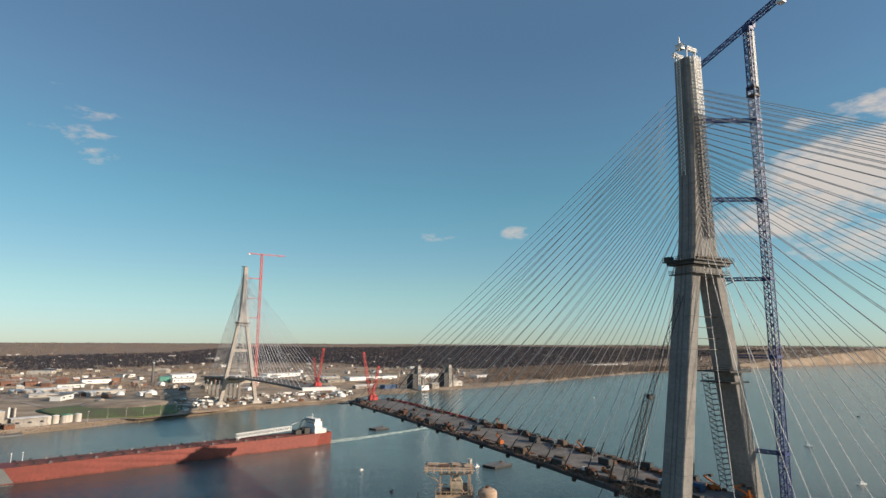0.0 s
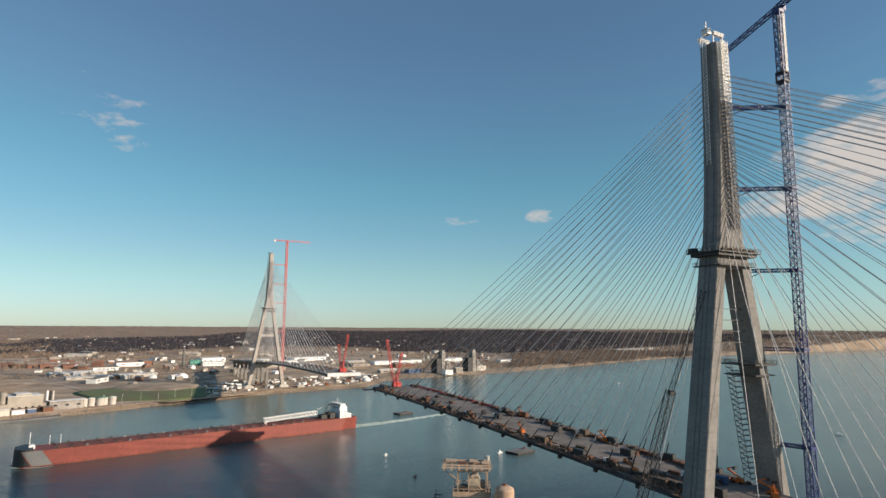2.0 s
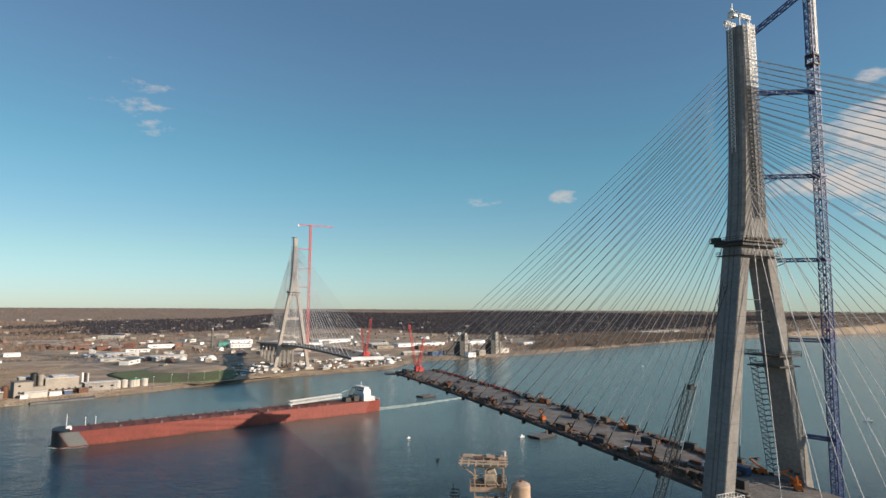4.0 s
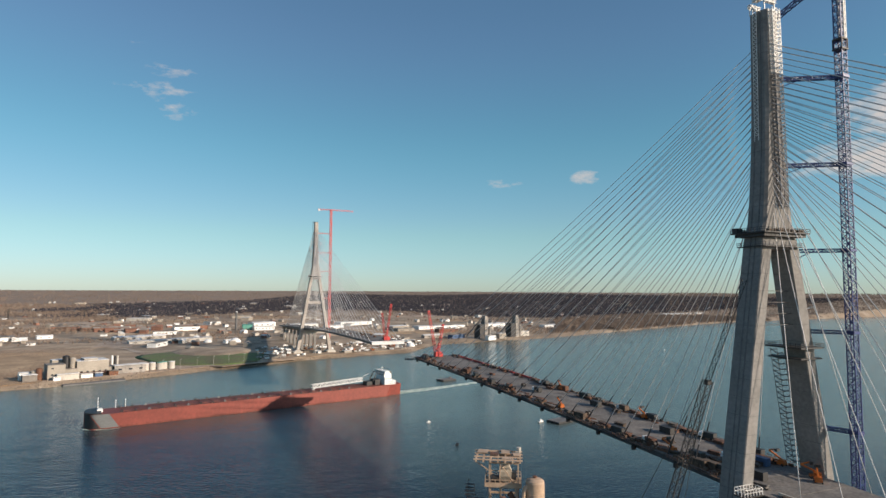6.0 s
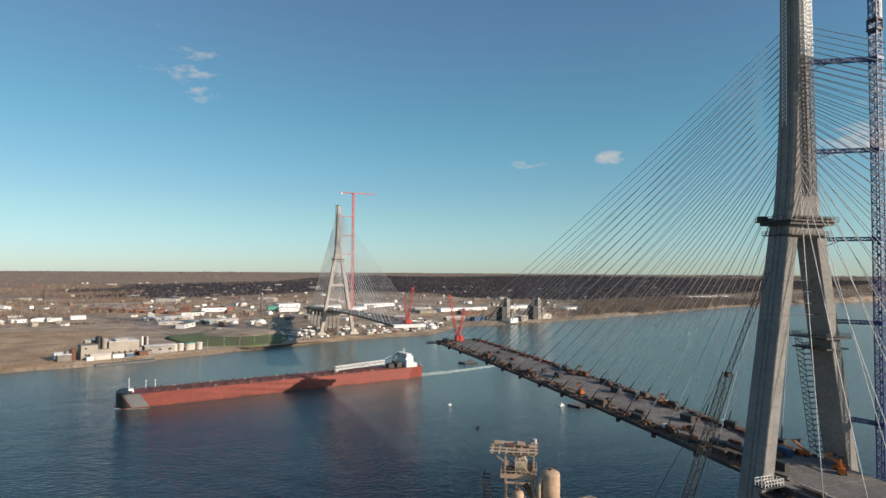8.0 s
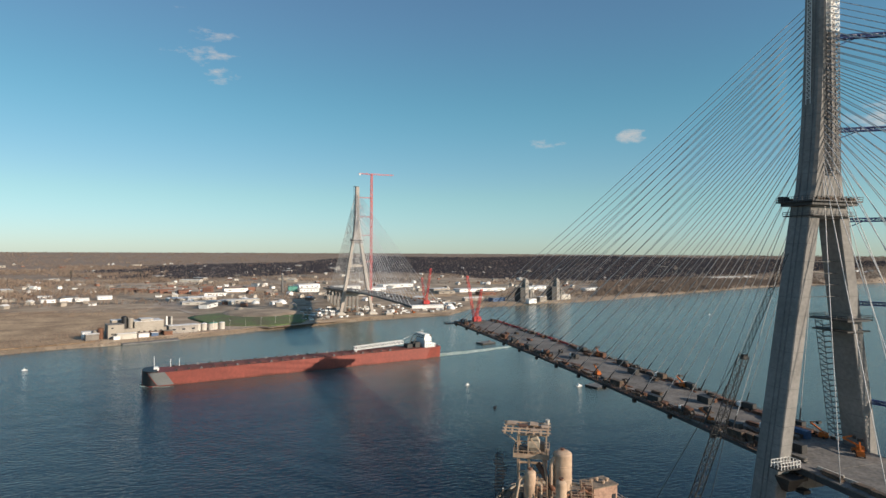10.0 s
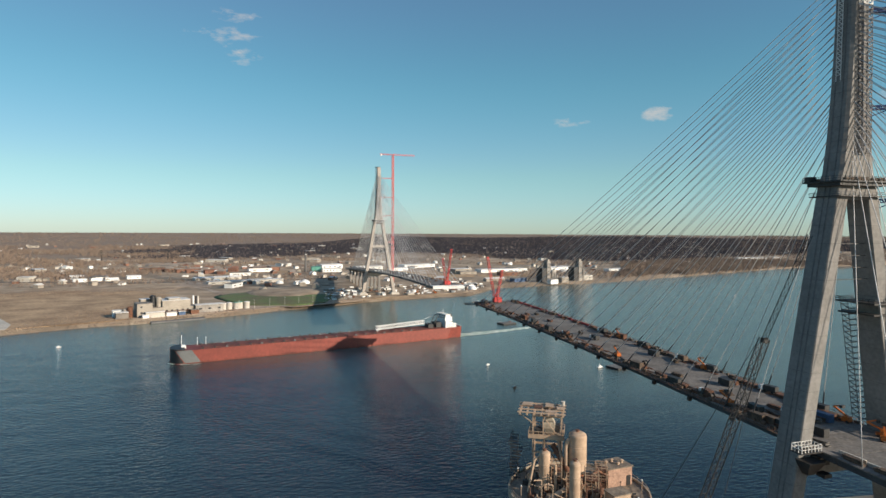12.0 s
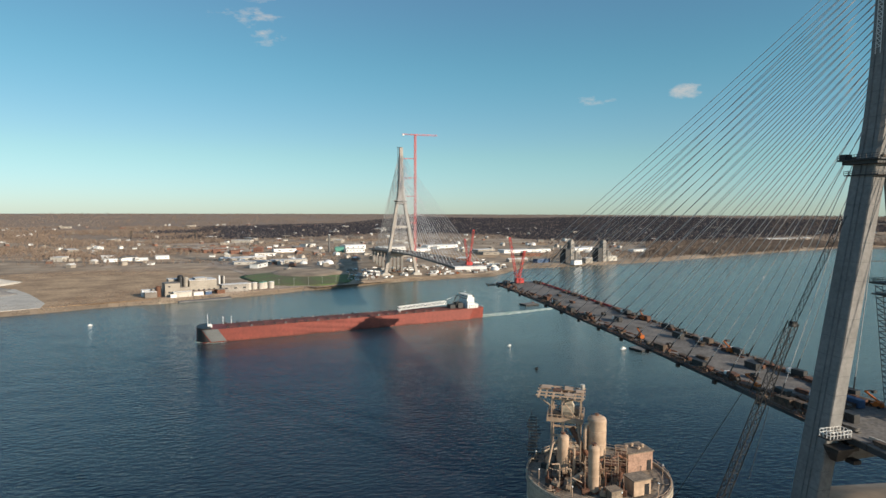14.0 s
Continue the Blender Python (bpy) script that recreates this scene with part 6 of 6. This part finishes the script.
# ---- trees ----
def trees(name, label, spots, material, hmin, hmax, spikes, seed):
    """Bare winter trees: a tapered trunk with many thin fans of twigs in an uneven crown."""
    rng = np.random.default_rng(seed)
    verts, faces = [], []
    k = 0
    for x, y, z in spots:
        h = rng.uniform(hmin, hmax)
        rad = h * rng.uniform(0.28, 0.45)
        tw = h * 0.025
        verts += [(x - tw, y, z - 0.5), (x + tw, y, z - 0.5), (x + tw * 0.4, y + 0.1, z + h * 0.7), (x, y - tw, z - 0.5), (x, y + tw, z - 0.5), (x, y + tw * 0.4, z + h * 0.7)]
        faces += [(k, k + 1, k + 2), (k + 3, k + 4, k + 5)]
        k += 6
        a = rng.uniform(0, 2 * math.pi, spikes)
        q = rng.uniform(0, 1, spikes)
        rr = rad * np.sqrt(rng.uniform(0.02, 1, spikes)) * np.sin(math.pi * (0.15 + 0.8 * q))
        cz = z + h * (0.22 + 0.72 * q)
        cx, cy = x + rr * np.cos(a), y + rr * np.sin(a)
        s = h * rng.uniform(0.09, 0.20, spikes)
        t = rng.uniform(0, math.pi, spikes)
        for i in range(spikes):
            ct, st = math.cos(t[i]) * s[i], math.sin(t[i]) * s[i]
            verts += [(cx[i] - ct, cy[i] - st, cz[i] - s[i] * 0.5), (cx[i] + ct, cy[i] + st, cz[i] - s[i] * 0.3), (cx[i] + st * 0.3, cy[i] - ct * 0.3, cz[i] + s[i] * 0.9)]
            faces.append((k, k + 1, k + 2))
            k += 3
    me = bpy.data.meshes.new(name)
    me.from_pydata(verts, [], faces)
    me.materials.append(material)
    return tagged(new(name, me), label, "trees", kind="stuff")


def scatter(n, seed, test, rmin, rmax, amin, amax):
    rng = np.random.default_rng(seed)
    out = []
    r = np.sqrt(rng.uniform(rmin ** 2, rmax ** 2, n))
    a = np.radians(rng.uniform(amin, amax, n))
    x, y = CENTRE[0] + r * np.sin(a), CENTRE[1] + r * np.cos(a)
    d = beyond(x, y, FAR_SHORE)
    clump = np.sin(x * 0.011 + 2.1 * np.sin(y * 0.006)) + np.sin(y * 0.013 + 1.7 * np.sin(x * 0.007)) + rng.normal(0, 0.5, n)
    ok = test(x, y, d, clump, r)
    z = ground_height(x, y)
    return list(zip(x[ok].tolist(), y[ok].tolist(), z[ok].tolist()))


town = scatter(22000, 11, lambda x, y, d, c, r: (d > 240) & (c > -0.1) & (y > 1120) & ~((x > -30) & (x < 720) & (y < 1650)), 1200, 2700, -40, 66)
trees("woodland", "bare brown winter trees in loose clumps", town, BARE_WOOD, 4, 9, 13, 21)
grove = scatter(34000, 12, lambda x, y, d, c, r: (d > 2 + 40 * (x < 850)) & (x > 540) & (y > 1000) & (d < 420) & (c > -1.7), 1150, 2500, 34, 66)
trees("woodland", "dense bare brown wood along the far bank", grove, BARE_WOOD, 6, 11, 20, 22)
scrub2 = scatter(9000, 18, lambda x, y, d, c, r: (d > 18) & (d < 420) & (x > 225) & (x < 1000) & (c > -0.2) & ~((x > 330) & (x < 560) & (y < 1080)), 1050, 1700, 22, 50)
trees("scrub", "low brown brush behind the river bank", scrub2, BARE_WOOD, 2, 6, 10, 28)
# belt under the painted cloud shadow
dark = scatter(90000, 13, lambda x, y, d, c, r: (d > 420) & (c > -2.0) & (r > 2500 + 180 * np.sin(x * 0.004) - 260 * (x > 700)) & (r < 3350 + 150 * np.sin(x * 0.003 + 1) + np.clip((x - 100) * 1.6, 0, 1000)) & (x > -720 + 0.15 * (r - 2400) + 90 * c), 2200, 4500, -20, 66)
trees("woodland", "distant woodland belt with cloud shadow in its colour", dark, CLOUD_SHADOW_WOOD, 8, 13, 9, 23)
plain = scatter(44000, 14, lambda x, y, d, c, r: (d > 150) & (c > -0.9) & ((r > 3300) | (x < -650)), 2500, 4800, -42, 69)
trees("woodland", "hazy brown woodland toward the horizon", plain, BARE_WOOD, 5, 10, 8, 24)
right = scatter(26000, 17, lambda x, y, d, c, r: (d > 2) & (x > 1500) & (c > -1.5), 1900, 4850, 44, 71)
trees("woodland", "brown wood along the wide far shore", right, BARE_WOOD, 6, 11, 7, 27)
west = scatter(13000, 15, lambda x, y, d, c, r: (d > 350) & (c > -0.3) & (y > 1150), 1500, 3300, -44, -6)
trees("woodland", "bare brown trees between the far town blocks", west, BARE_WOOD, 7, 13, 12, 25)
tufts = scatter(60000, 19, lambda x, y, d, c, r: (d > 8) & (x < -345) & (y < 1060) & (c > 0.1) & ~((x < -455) & (y < 820)), 600, 1350, -38, -2)
trees("scrub", "sparse dry brush over the brown field", tufts, BARE_WOOD, 0.6, 2.2, 7, 29)
bank = scatter(60000, 16, lambda x, y, d, c, r: (d > 1) & (d < 16) & (c > -0.6), 500, 2300, -40, 66)
trees("scrub", "low brown scrub along the river bank", bank, BARE_WOOD, 1.5, 3.5, 10, 26)


# ---- broken stone along the far bank ----
def stones(name, label, n, seed, dmin, dmax, rmax, material, smin, smax):
    rng = np.random.default_rng(seed)
    r = np.sqrt(rng.uniform(450 ** 2, rmax ** 2, n))
    a = np.radians(rng.uniform(-34, 40, n))
    x, y = CENTRE[0] + r * np.sin(a), CENTRE[1] + r * np.cos(a)
    d = beyond(x, y, FAR_SHORE)
    ok = (d > dmin) & (d < dmax)
    z = ground_height(x, y)
    verts, faces = [], []
    k = 0
    for px, py, pz in zip(x[ok], y[ok], z[ok]):
        s = rng.uniform(smin, smax, 6)
        verts += [(px - s[0], py, pz), (px + s[1], py, pz), (px, py - s[2], pz), (px, py + s[3], pz), (px, py, pz + s[4] * 0.8), (px, py, pz - 1)]
        faces += [(k, k + 2, k + 4), (k + 2, k + 1, k + 4), (k + 1, k + 3, k + 4), (k + 3, k, k + 4)]
        k += 6
    me = bpy.data.meshes.new(name)
    me.from_pydata(verts, [], faces)
    me.materials.append(material)
    return tagged(new(name, me), label, "stones", kind="stuff")


stones("riprap", "broken stone lining the far river bank", 240000, 31, -3, 9, 1300, BANK_STONE, 0.4, 1.3)
stones("site_rubble", "scattered rubble and materials on the far site", 60000, 32, 20, 60, 1100, BANK_STONE, 0.3, 1.0)
